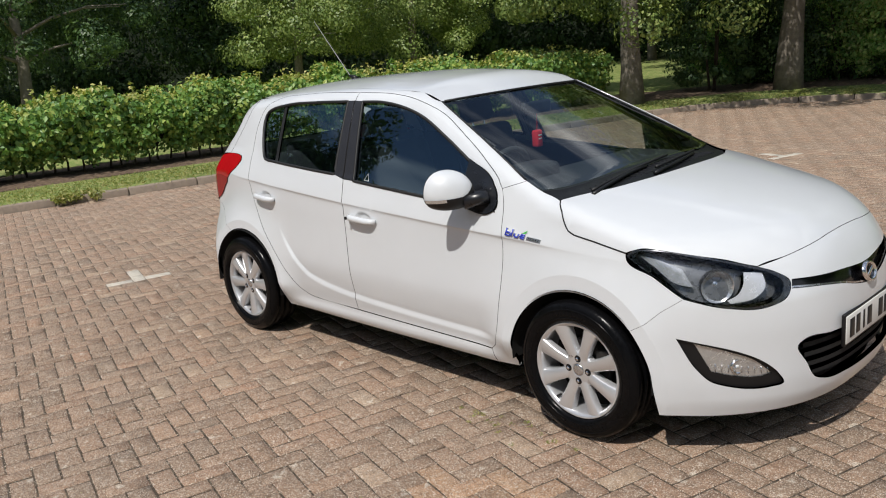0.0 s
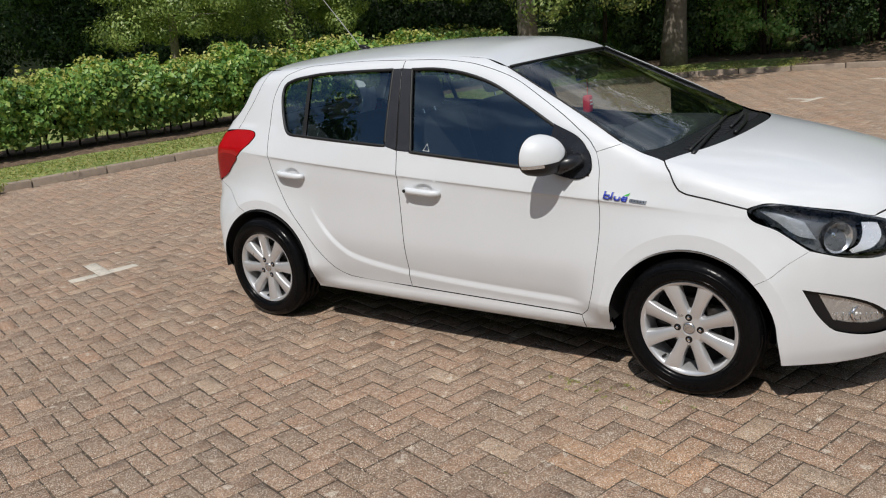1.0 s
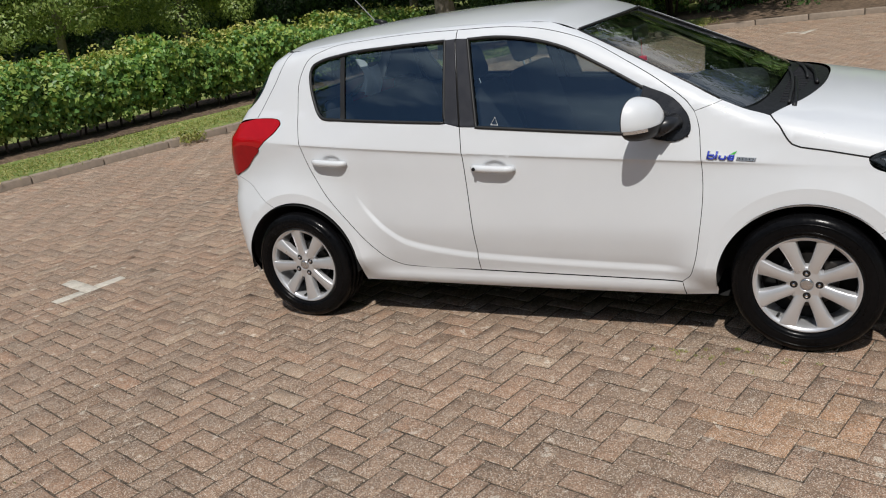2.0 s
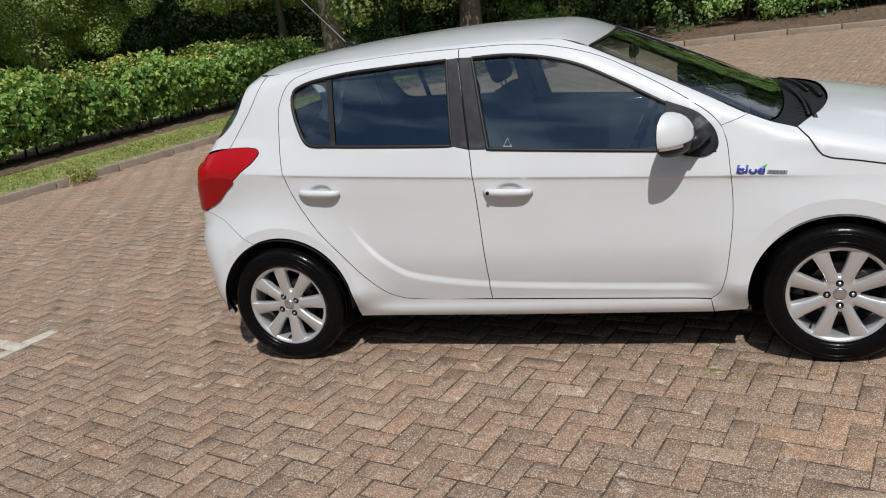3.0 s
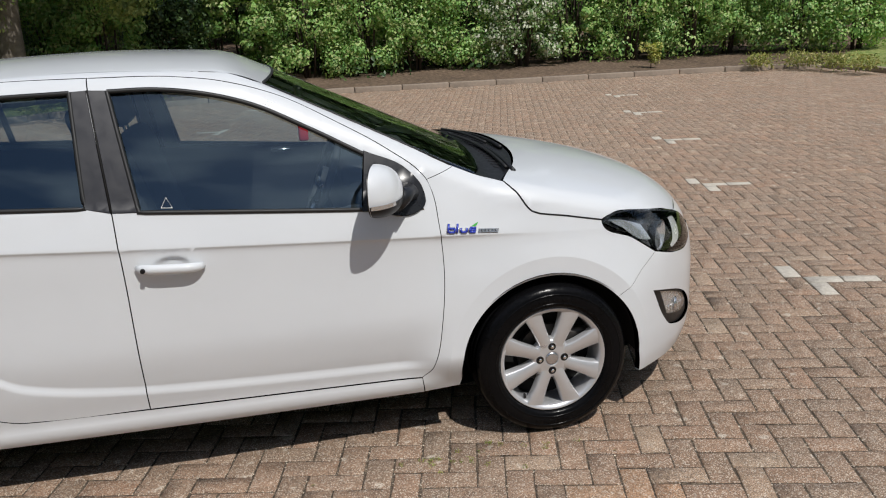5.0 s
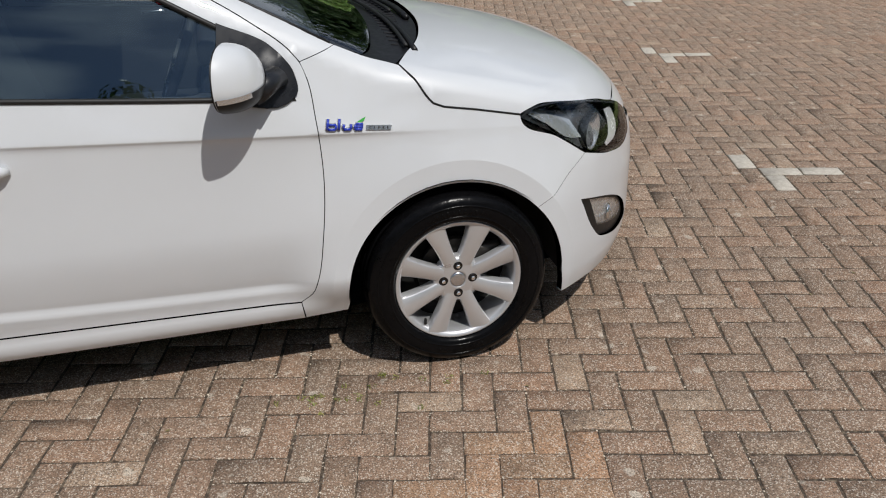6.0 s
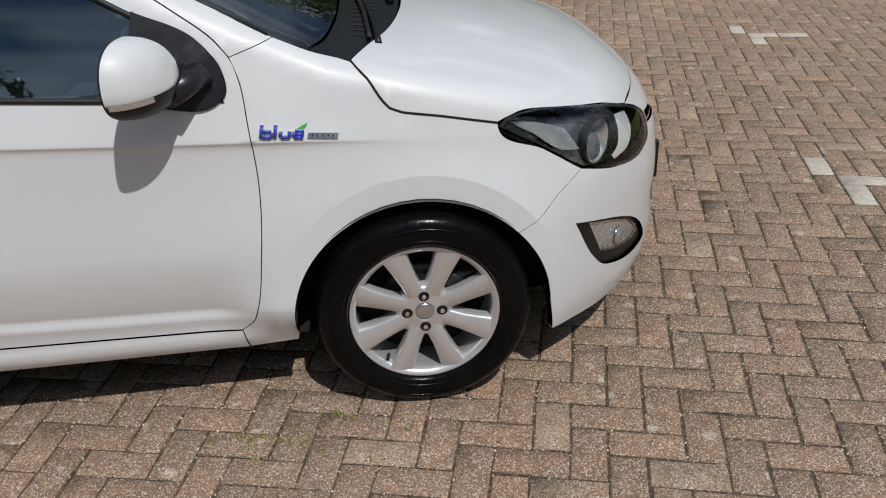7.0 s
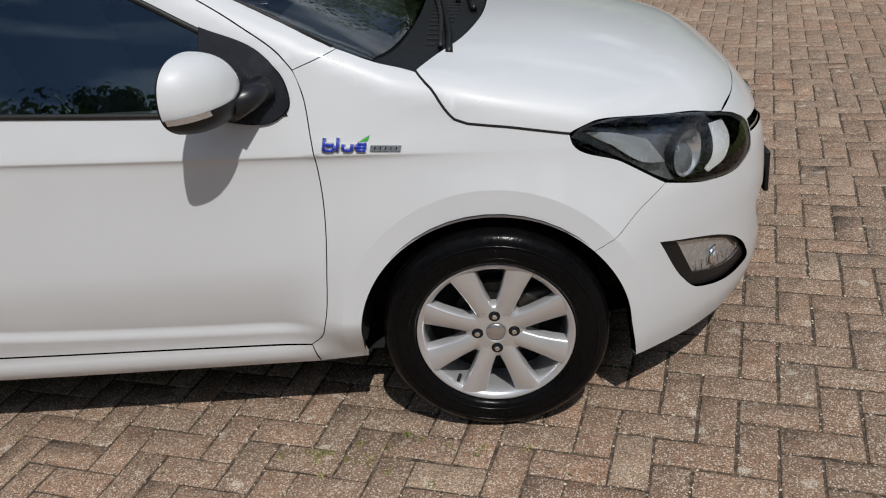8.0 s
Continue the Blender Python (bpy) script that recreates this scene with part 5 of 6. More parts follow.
_, lip = seen_from(from_front, [(0.0, 0.800), (5.0, 0.799), (10.0, 0.797), (15.0, 0.792), (21.0, 0.7855), (29.0, 0.7725), (37.4, 0.7535)], 0, 1)
_, brow = seen_from(from_front, [(39.6, 0.762), (45.0, 0.786), (52.0, 0.806), (58.0, 0.822), (62.3, 0.832), (66.3, 0.828), (69.0, 0.813)], 0, 1)
shut = dense([(2.742, 0.812), (2.599, 0.843), (2.50, 0.860), (2.467, 0.874), (2.448, 0.900), (2.425, 0.940), (2.384, 0.979)], 4)
sp, _ = from_side(np.array([p[0] for p in shut]), np.array([p[1] for p in shut]))
BONNET = mirrored_top(lip[:-1] + [corner(lip[-1])] + brow[:-1] + [corner((float(sp[0][0]), float(sp[0][1])))] + [(float(a[0]), float(a[1])) for a in sp[1:-1]] + [corner((float(sp[-1][0]), float(sp[-1][1]))), (2.425, -0.615), (2.485, -0.49), (2.535, -0.30), (2.555, 0.0)])
bonnet = cut("bonnet", "top", BONNET, PAINT, car, step=0.022, depth=0.02)
cut("bonnet_underside", "top", mirrored_top([(3.27, 0.0), (3.22, -0.38), (3.12, -0.56), (2.9, -0.72), (2.5, -0.755), (2.36, -0.70), (2.50, -0.4), (2.53, 0.0)]), DARK, car, lift=-0.035, step=0.07, depth=0.003)
# dark tubes added on the surface to draw the bonnet's shadowed shut line
for s_ in (1, -1):
    line_ = [Vector((a[0], a[1] * s_, a[2])) - Vector((n_[0], n_[1] * s_, n_[2])) * 0.0005 for a, n_ in zip(sp, normal(sp))]
    v, f = tube(line_, 0.0034, 6)
    part("bonnet_gap_seal", mesh_of("bonnet_gap_seal", v, f, smooth=True), DARK, bonnet)
ROOF = mirrored_top([(1.600, 0.0), (1.596, -0.25), (1.578, -0.42), (1.556, -0.536, 1), (1.44, -0.535), (1.2, -0.535), (0.6, -0.535), (0.05, -0.535), (-0.035, -0.515, 1), (-0.155, -0.40), (-0.19, -0.2), (-0.20, 0.0)])
cut("roof", "top", ROOF, PAINT, car, gap=0.0, step=0.03, depth=0.01)
cut("head_lining", "top", mirrored_top([(1.57, 0.0), (1.53, -0.50), (0.6, -0.52), (0.0, -0.50), (-0.12, 0.0)]), LINING, car, lift=-0.035, step=0.08, depth=0.002)
SCREEN = mirrored_top([(1.604, 0.0), (1.600, -0.25), (1.582, -0.42), (1.560, -0.536, 1), (1.70, -0.570), (1.87, -0.609), (2.03, -0.649), (2.12, -0.671), (2.20, -0.692), (2.284, -0.690, 1), (2.31, -0.62), (2.345, -0.45), (2.362, -0.25), (2.366, 0.0)])
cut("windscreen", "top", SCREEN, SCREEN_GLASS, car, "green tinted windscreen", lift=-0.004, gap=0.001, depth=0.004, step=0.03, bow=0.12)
COWL = mirrored_top([(2.370, 0.0), (2.366, -0.25), (2.349, -0.45), (2.314, -0.62), (2.284, -0.690, 1), (2.378, -0.690, 1), (2.42, -0.613), (2.48, -0.49), (2.53, -0.30), (2.55, 0.0)])
cowl = cut("cowl_panel", "top", COWL, BLACK, car, "black plastic scuttle panel", lift=-0.010, gap=0.0, depth=0.02, step=0.03)
for i in range(26):
    y_ = -0.52 + 0.04 * i
    q, _ = from_top(np.array([2.40, 2.49 - 0.25 * y_ * y_]), np.array([y_, y_]))
    v, f = tube([tuple(q[0] + [0, 0, -0.010]), tuple(q[1] + [0, 0, -0.010])], 0.004, 5)
    part("cowl_rib", mesh_of("cowl_rib", v, f), BLACK, cowl)
for arm_line, blade_line in (([(2.462, -0.585), (2.455, -0.42), (2.425, -0.12)], [(2.440, -0.56), (2.432, -0.33), (2.408, -0.10), (2.372, 0.14)]),
                             ([(2.520, -0.200), (2.490, 0.05), (2.425, 0.30)], [(2.475, -0.12), (2.455, 0.05), (2.425, 0.22), (2.385, 0.37)])):
    ln = smooth_line(arm_line, 0.05)
    q, _ = from_top(ln[:, 0], ln[:, 1])
    v, f = tube([tuple(p + [0, 0, -0.001 + 0.004 * math.sin(math.pi * i / (len(q) - 1))]) for i, p in enumerate(q)], [0.010 - 0.004 * i / (len(q) - 1) for i in range(len(q))], 8)
    wp = part("wiper_arm", mesh_of("wiper_arm", v, f, smooth=True), BLACK, car)
    ln = smooth_line(blade_line, 0.05)
    q, _ = from_top(ln[:, 0], ln[:, 1])
    v, f = tube([tuple(p + [0.0, 0, 0.003]) for p in q], 0.0065, 8)
    part("wiper_blade", mesh_of("wiper_blade", v, f, smooth=True), RUBBER, wp)
# black edges of the screen
for left in (False, True):
    s_ = -1 if not left else 1
    q, _ = from_top(np.array([1.56, 1.70, 1.87, 2.03, 2.19]), s_ * np.array([0.538, 0.572, 0.611, 0.651, 0.692]))
    v, f = tube([tuple(p + [0, 0, 0.0]) for p in q], 0.0050, 6)
    part("screen_trim", mesh_of("screen_trim", v, f, smooth=True), RUBBER, car)
    if left:
        v, f = tube([tuple(p + [-0.004, s_ * 0.008, 0.002]) for p in q], [0.004, 0.005, 0.005, 0.005, 0.003], 8)
        part("pillar_edge", mesh_of("pillar_edge", v, f, smooth=True), PAINT, car)
t_ = np.linspace(-0.52, 0.52, 15)
q, _ = from_top(1.602 - 0.15 * t_ * t_, t_)
v, f = tube([tuple(p) for p in q], 0.006, 6)
part("screen_trim", mesh_of("screen_trim", v, f, smooth=True), RUBBER, car)

# tail
lamp = as_rear(LAMP_EDGE)
TAIL = [(38.0, 0.80)] + [corner(lamp[-1])] + lamp[-2:0:-1] + [corner(lamp[0]), (50.0, 1.076), (42.0, 1.030), (37.0, 0.940), (36.0, 0.850)]
rj = as_rear(REAR_JOINT)
rj_arch = as_rear(arch(0.008, 0.362, 0.350, 117, 178, 9))
rb = mirrored([(0.0, 0.66), (20.0, 0.67), (36.0, 0.735), (39.0, 0.785), corner(rj[0])] + rj[1:-1] + [corner(rj[-1])] + rj_arch[:-1] + [corner(rj_arch[-1]), (53.0, 0.250), (44.0, 0.225), (25.0, 0.22), (0.0, 0.22)])
cut("rear_bumper", "rear", rb, PAINT, car, step=0.03, depth=0.02, gap=0.0005)
gedge = as_rear(GATE_EDGE)
gate = cut("tailgate", "rear", mirrored([(0.0, 0.668), (20.0, 0.678), (35.2, 0.742, 1), (35.0, 0.85), (36.2, 0.945), (41.5, 1.038), (49.5, 1.084), corner(gedge[-1])] + gedge[-2:0:-1] + [corner(gedge[0]), (45.0, 1.408), (25.0, 1.412), (0.0, 1.414)]), PAINT, car, step=0.03,
           holes=[mirrored([(0.0, 1.10), (40.0, 1.125), (50.0, 1.15), (54.5, 1.25), (54.0, 1.345), (30.0, 1.372), (0.0, 1.378)])])
cut("rear_window", "rear", mirrored([(0.0, 1.10), (40.0, 1.125), (50.0, 1.15), (54.5, 1.25), (54.0, 1.345), (30.0, 1.372), (0.0, 1.378)]), SIDE_GLASS, gate, "dark tinted rear screen", lift=-0.004, gap=-0.003, depth=0.003, step=0.04)
for left in (False, True):
    fl = lambda pts: [(-p[0], *p[1:]) for p in pts] if left else pts
    tl = cut("tail_light", "rear", fl(TAIL), RED, car, "large red wrap-around tail light", lift=0.004, depth=0.03, step=0.02, gap=0.0015)
    cut("lower_lens", "rear", fl([(38.0, 0.804), (46.2, 0.791), (51.0, 0.827), (55.0, 0.888), (58.0, 0.928), (50.0, 0.955), (43.0, 0.92), (37.5, 0.88)]), RED_DARK, tl, "dark red lower lens", lift=0.006, depth=0.003, step=0.02, gap=0.0)
# underside
part("underside", mesh_of("underside", [(-0.36, -0.66, 0.205), (0.30, -0.66, 0.165), (2.2, -0.66, 0.165), (2.95, -0.55, 0.185), (3.16, -0.30, 0.19), (3.16, 0.30, 0.19), (2.95, 0.55, 0.185), (2.2, 0.66, 0.165), (0.30, 0.66, 0.165), (-0.36, 0.66, 0.205), (-0.52, 0.40, 0.215), (-0.52, -0.40, 0.215)], [tuple(range(12))]), DARK, car)
part("firewall", mesh_of("firewall", [(2.25, -0.70, 0.2), (2.25, 0.70, 0.2), (2.20, 0.66, 0.96), (2.20, -0.66, 0.96)], [(0, 1, 2, 3)]), DARK, car)
part("luggage_floor", mesh_of("luggage_floor", [(-0.5, -0.62, 0.72), (0.02, -0.66, 0.72), (0.02, 0.66, 0.72), (-0.5, 0.62, 0.72)], [(0, 1, 2, 3)]), DARK, car)
for sgn in (-1, 1):
    part("sill_underside", mesh_of("sill_underside", [(0.38, sgn * 0.775, 0.219), (2.16, sgn * 0.775, 0.216), (2.16, sgn * 0.655, 0.165), (0.38, sgn * 0.655, 0.165)], [(0, 1, 2, 3)]), DARK, car)


# ---- wheels ----
def wheel(wx, left, spin):
    s_ = 1 if left else -1
    base = Matrix.Translation((wx, s_ * 0.755, 0.300)) @ (Matrix.Rotation(math.pi, 4, "Z") if left else Matrix.Identity(4)) @ Matrix.Rotation(radians(spin), 4, "Y")
    put = lambda me: (me.transform(base), me)[1]
    prof = [(0.2085, -0.080), (0.212, -0.090), (0.222, -0.097), (0.240, -0.1005), (0.256, -0.0995), (0.272, -0.095), (0.285, -0.087), (0.2935, -0.076), (0.2965, -0.064)]
    for gy in (-0.042, 0.0, 0.042):
        prof += [(0.2985, gy - 0.006), (0.291, gy - 0.004), (0.291, gy + 0.004), (0.2985, gy + 0.006)]
    prof += [(0.2965, 0.064), (0.29, 0.085), (0.25, 0.099), (0.209, 0.08)]
    v, f = revolve([(0.198, -0.070), (0.2045, -0.0775), (0.2078, -0.0825), (0.2062, -0.0855), (0.2020, -0.0838), (0.1950, -0.0800), (0.1895, -0.074), (0.1875, -0.045), (0.186, 0.0), (0.184, 0.08)], 72)
    rim = part("wheel", put(mesh_of("rim", v, f, smooth=True)), ALLOY, car, "silver eight-spoke alloy wheel with black tyre")
    v, f = revolve(prof, 84)
    part("tyre", put(mesh_of("tyre", v, f, smooth=True)), TYRE, rim, "black dressed road tyre")
    # raised rings on the sidewall
    v, f = revolve([(0.2275, -0.0985), (0.229, -0.1008), (0.2315, -0.1012), (0.233, -0.0998)], 84)
    part("sidewall_ring", put(mesh_of("sidewall_ring", v, f, smooth=True)), TYRE, rim)
    v, f = revolve([(0.262, -0.0985), (0.2635, -0.1002), (0.266, -0.0998), (0.2675, -0.0972)], 84)
    part("sidewall_ring", put(mesh_of("sidewall_ring", v, f, smooth=True)), TYRE, rim)
    for q in range(2):
        for j in range(9):
            a_ = radians(90 + 180 * q + (j - 4) * 4.2)
            bar = rounded_box((0.0075, 0.0016, 0.014), 0.0005, 1, (0, 0, 0.2465), None)
            me = bpy.data.meshes.new("sidewall_bar")
            bar.to_mesh(me)
            bar.free()
            me.transform(Matrix.Rotation(a_ - math.pi / 2, 4, "Y"))
            me.transform(Matrix.Translation((0, -0.1003, 0)))
            part("sidewall_bar", put(me), TYRE, rim)
    for q in range(8):
        ang = radians(90 * (q // 2) + (22 if q % 2 else -22))
        inward = 1 if q % 2 else -1  # which flank is next to the narrow slot
        rows, verts = [(0.045, 0.0240, -0.069), (0.075, 0.0235, -0.0735), (0.110, 0.0242, -0.077), (0.150, 0.0280, -0.079), (0.184, 0.0330, -0.0798), (0.199, 0.0375, -0.079)], []
        ring = [(-1.02, 0.034), (-1.0, 0.004), (-0.84, 0.0), (0.0, -0.0016), (0.84, 0.0), (1.0, 0.004), (1.02, 0.034)]
        for r, hw, y in rows:
            for a_, dy in ring:
                verts.append((r, y + dy - 0.0055 * a_ * inward * ((r - 0.03) / 0.17), a_ * hw))
        k_ = len(ring)
        faces = [(i * k_ + j, i * k_ + j + 1, (i + 1) * k_ + j + 1, (i + 1) * k_ + j) for i in range(len(rows) - 1) for j in range(k_ - 1)]
        bm = bmesh.new()
        vs = [bm.verts.new(p) for p in verts]
        for fc in faces:
            bm.faces.new([vs[i] for i in fc])
        bmesh.ops.bevel(bm, geom=[e for e in bm.edges if len(e.link_faces) == 2 and e.calc_face_angle(0) > 0.6], offset=0.0018, segments=2, affect="EDGES")
        bmesh.ops.recalc_face_normals(bm, faces=bm.faces)
        me = bpy.data.meshes.new("spoke")
        bm.to_mesh(me)
        bm.free()
        me.polygons.foreach_set("use_smooth", [True] * len(me.polygons))
        me.transform(Matrix.Rotation(-ang, 4, "Y"))
        part("spoke", put(me), ALLOY, rim)
    v, f = revolve([(0.0001, -0.068), (0.026, -0.068), (0.0275, -0.0715), (0.031, -0.0722), (0.034, -0.0712), (0.060, -0.0715), (0.070, -0.0705), (0.079, -0.064), (0.082, -0.04)], 48)
    part("hub", put(mesh_of("hub", v, f, smooth=True)), ALLOY, rim)
    v, f = revolve([(0.0001, -0.0745), (0.018, -0.0742), (0.0245, -0.0725), (0.026, -0.068)], 36)
    part("centre_cap", put(mesh_of("centre_cap", v, f, smooth=True)), SATIN, rim)
    for q in range(4):
        a_ = radians(90 * q)
        cx, cz = 0.0485 * math.cos(a_), 0.0485 * math.sin(a_)
        v, f = revolve([(0.0001, -0.0722), (0.0105, -0.0722), (0.0135, -0.0728), (0.0155, -0.0715)], 18)
        part("lug_recess", put(mesh_of("lug_recess", [(p[0] + cx, p[1], p[2] + cz) for p in v], f)), GLOSS, rim)
        v, f = revolve([(0.0001, -0.0790), (0.0045, -0.0788), (0.0072, -0.0770), (0.0078, -0.070)], 6)
        part("lug_nut", put(mesh_of("lug_nut", [(p[0] + cx, p[1], p[2] + cz) for p in v], f)), CHROME, rim)
    v, f = revolve([(0.0001, -0.012), (0.116, -0.012), (0.118, -0.008), (0.118, 0.010), (0.0001, 0.010)], 48)
    part("brake_disc", put(mesh_of("brake_disc", v, f, smooth=False)), STEEL, rim)
    v, f = revolve([(0.130, 0.02), (0.19, 0.03), (0.001, 0.035)], 32)
    part("back_plate", put(mesh_of("back_plate", v, f)), DARK, rim)
    bm = rounded_box((0.10, 0.045, 0.075), 0.012, 2, (0.105, -0.012, 0.055))
    me = bpy.data.meshes.new("caliper")
    bm.to_mesh(me)
    bm.free()
    part("brake_caliper", put(me), STEEL, rim)
    v, f = tube([(-0.108, -0.055, -0.140), (-0.113, -0.078, -0.142)], 0.005, 8)
    part("valve", put(mesh_of("valve", v, f)), RUBBER, rim)


wheel(2.525, False, 0.0)
wheel(0.0, False, -27.0)
wheel(2.525, True, 12.0)
wheel(0.0, True, 40.0)


# ---- door mirrors ----
def mirror(left):
    s_ = 1 if left else -1
    rows, cols = 25, 72

    def shell(q, a, grow=0.0):
        c, s = math.cos(a), math.sin(a)
        rr = (abs(c) ** 2.4 + abs(s) ** 2.4) ** (-1 / 2.4)
        yy, zz = c * rr, s * rr
        prof = (1 - (1 - q) ** 2.3) ** 0.55 if q < 1 else 1.0
        hw, hh = 0.100 + grow, (0.098 if s > 0 else 0.075) + grow
        x = 1.985 + grow - 0.098 * q ** 1.15 - 0.034 * yy * prof
        return [x, 0.884 + hw * yy * prof * (1 - 0.10 * max(zz, 0)) - 0.010 * (1 - q), 1.014 + hh * zz * prof - 0.012 * (1 - q)]

    def parting(y):  # the line between white cap and black casing
        k = (0.982 - y) / 0.196
        return 0.991 + 0.012 * k + 0.042 * float(ease(0.55, 0.95, k))

    def skin(grow):
        return [shell(i / (rows - 1), 2 * math.pi * k / cols, grow) for i in range(rows) for k in range(cols)]

    quads = [(i * cols + k, i * cols + (k + 1) % cols, (i + 1) * cols + (k + 1) % cols, (i + 1) * cols + k) for i in range(rows - 1) for k in range(cols)]
    if not left:
        quads = [f[::-1] for f in quads]
    upper, lower = skin(0.0), skin(0.0025)
    cap = part("mirror_cap", mesh_of("mirror_cap", [(p[0], s_ * p[1], p[2]) for p in upper], quads, smooth=True), PAINT, car, "white door mirror with black lower casing")
    low_f = [f for f in quads if min(lower[i][2] - parting(lower[i][1]) for i in f) < 0]
    low_v = [(p[0], s_ * p[1], min(p[2], parting(p[1]))) for p in lower]
    part("lower_casing", mesh_of("lower_casing", low_v, low_f, smooth=True), BLACK, cap)
    ring = [Vector((p[0] - 0.003, s_ * p[1], p[2])) for p in upper[-cols:]]
    lip_ = [Vector((p[0] + 0.001, s_ * p[1], p[2])) for p in upper[-cols:]]
    mid = sum(ring, Vector()) / cols
    gv = [mid + (p - mid) * 0.93 + Vector((0.008, 0, 0)) for p in ring]
    part("mirror_rim", mesh_of("mirror_rim", lip_ + ring + gv, [(r * cols + k, r * cols + (k + 1) % cols, (r + 1) * cols + (k + 1) % cols, (r + 1) * cols + k) for r in range(2) for k in range(cols)], smooth=False), BLACK, cap)
    part("mirror_glass", mesh_of("mirror_glass", gv, [tuple(range(cols))]), CHROME, cap, "mirror glass")
    # indicator strip in the casing's upper edge
    turns = np.radians(np.linspace(-100, 25, 400))
    strip = []
    for q in np.linspace(0.97, 0.22, 20):
        rim_ = [shell(q, t, 0.0035) for t in turns]
        for dz in (-0.0135, 0.0015):
            strip.append(min(rim_, key=lambda p: abs(p[2] - parting(p[1]) - dz)))
    strip = [(p[0], s_ * p[1], p[2]) for p in strip]
    sf = [(2 * i, 2 * i + 1, 2 * i + 3, 2 * i + 2) for i in range(19)]
    part("indicator", mesh_of("indicator", strip, sf, smooth=True), SATIN_PALE, cap, "clear indicator strip")
    v, f = tube([(2.025, s_ * 0.760, 0.985), (2.0, s_ * 0.790, 0.980), (1.955, s_ * 0.845, 0.972)], [0.040, 0.038, 0.046], 14)
    v = [Vector((p.x, p.y, 0.975 + (p.z - 0.975) * 0.85)) for p in v]
    part("mirror_foot", mesh_of("mirror_foot", v, f, smooth=True), SAIL, cap)


mirror(False)
mirror(True)

# ---- badges, plate, aerial ----
q, _ = from_front(np.array([0.0]), np.array([0.628]))
n_ = normal(q)[0]
turn = Vector((0, -1, 0)).rotation_difference(Vector(n_)).to_matrix().to_4x4()
v, f = revolve([(0.0001, -0.006), (0.033, -0.006), (0.034, 0.0)], 40)
disc_ = mesh_of("badge_disc", [turn @ Vector((p[0] * 1.35, p[1], p[2] * 0.95)) + Vector(q[0]) for p in v], f, smooth=True)
bar_ = rounded_box((0.062, 0.006, 0.016), 0.004, 2, (0, -0.008, 0), Matrix.Rotation(radians(-35), 4, "Y"))
bmesh.ops.transform(bar_, matrix=Matrix.Translation(q[0]) @ turn, verts=bar_.verts)
v, f = revolve([(0.032, -0.006), (0.035, -0.013), (0.041, -0.012), (0.044, 0.0)], 40)
nose_badge = part("nose_badge", mesh_of("nose_badge", [turn @ Vector((p[0] * 1.35, p[1], p[2] * 0.95)) + Vector(q[0]) for p in v], f, smooth=True), CHROME, car, "plain chrome oval badge")
part("badge_disc", disc_, GLOSS, nose_badge)
part("badge_bar", bar_, CHROME, nose_badge)
plate = part("number_plate", rounded_box((0.012, 0.522, 0.112), 0.003, 2, (3.368, 0, 0.457)), PLATE, car, "white reflective plate with dark bars")
part("plate_frame", rounded_box((0.014, 0.540, 0.128), 0.003, 2, (3.364, 0, 0.457)), BLACK, plate)
for i, w_ in enumerate((0.046, 0.040, 0.018, 0.046, 0.0, 0.046, 0.040, 0.046)):
    if w_:
        part("character_bar", rounded_box((0.002, w_, 0.076), 0.0008, 1, (3.3745, -0.205 + i * 0.0595, 0.457)), INK, plate)

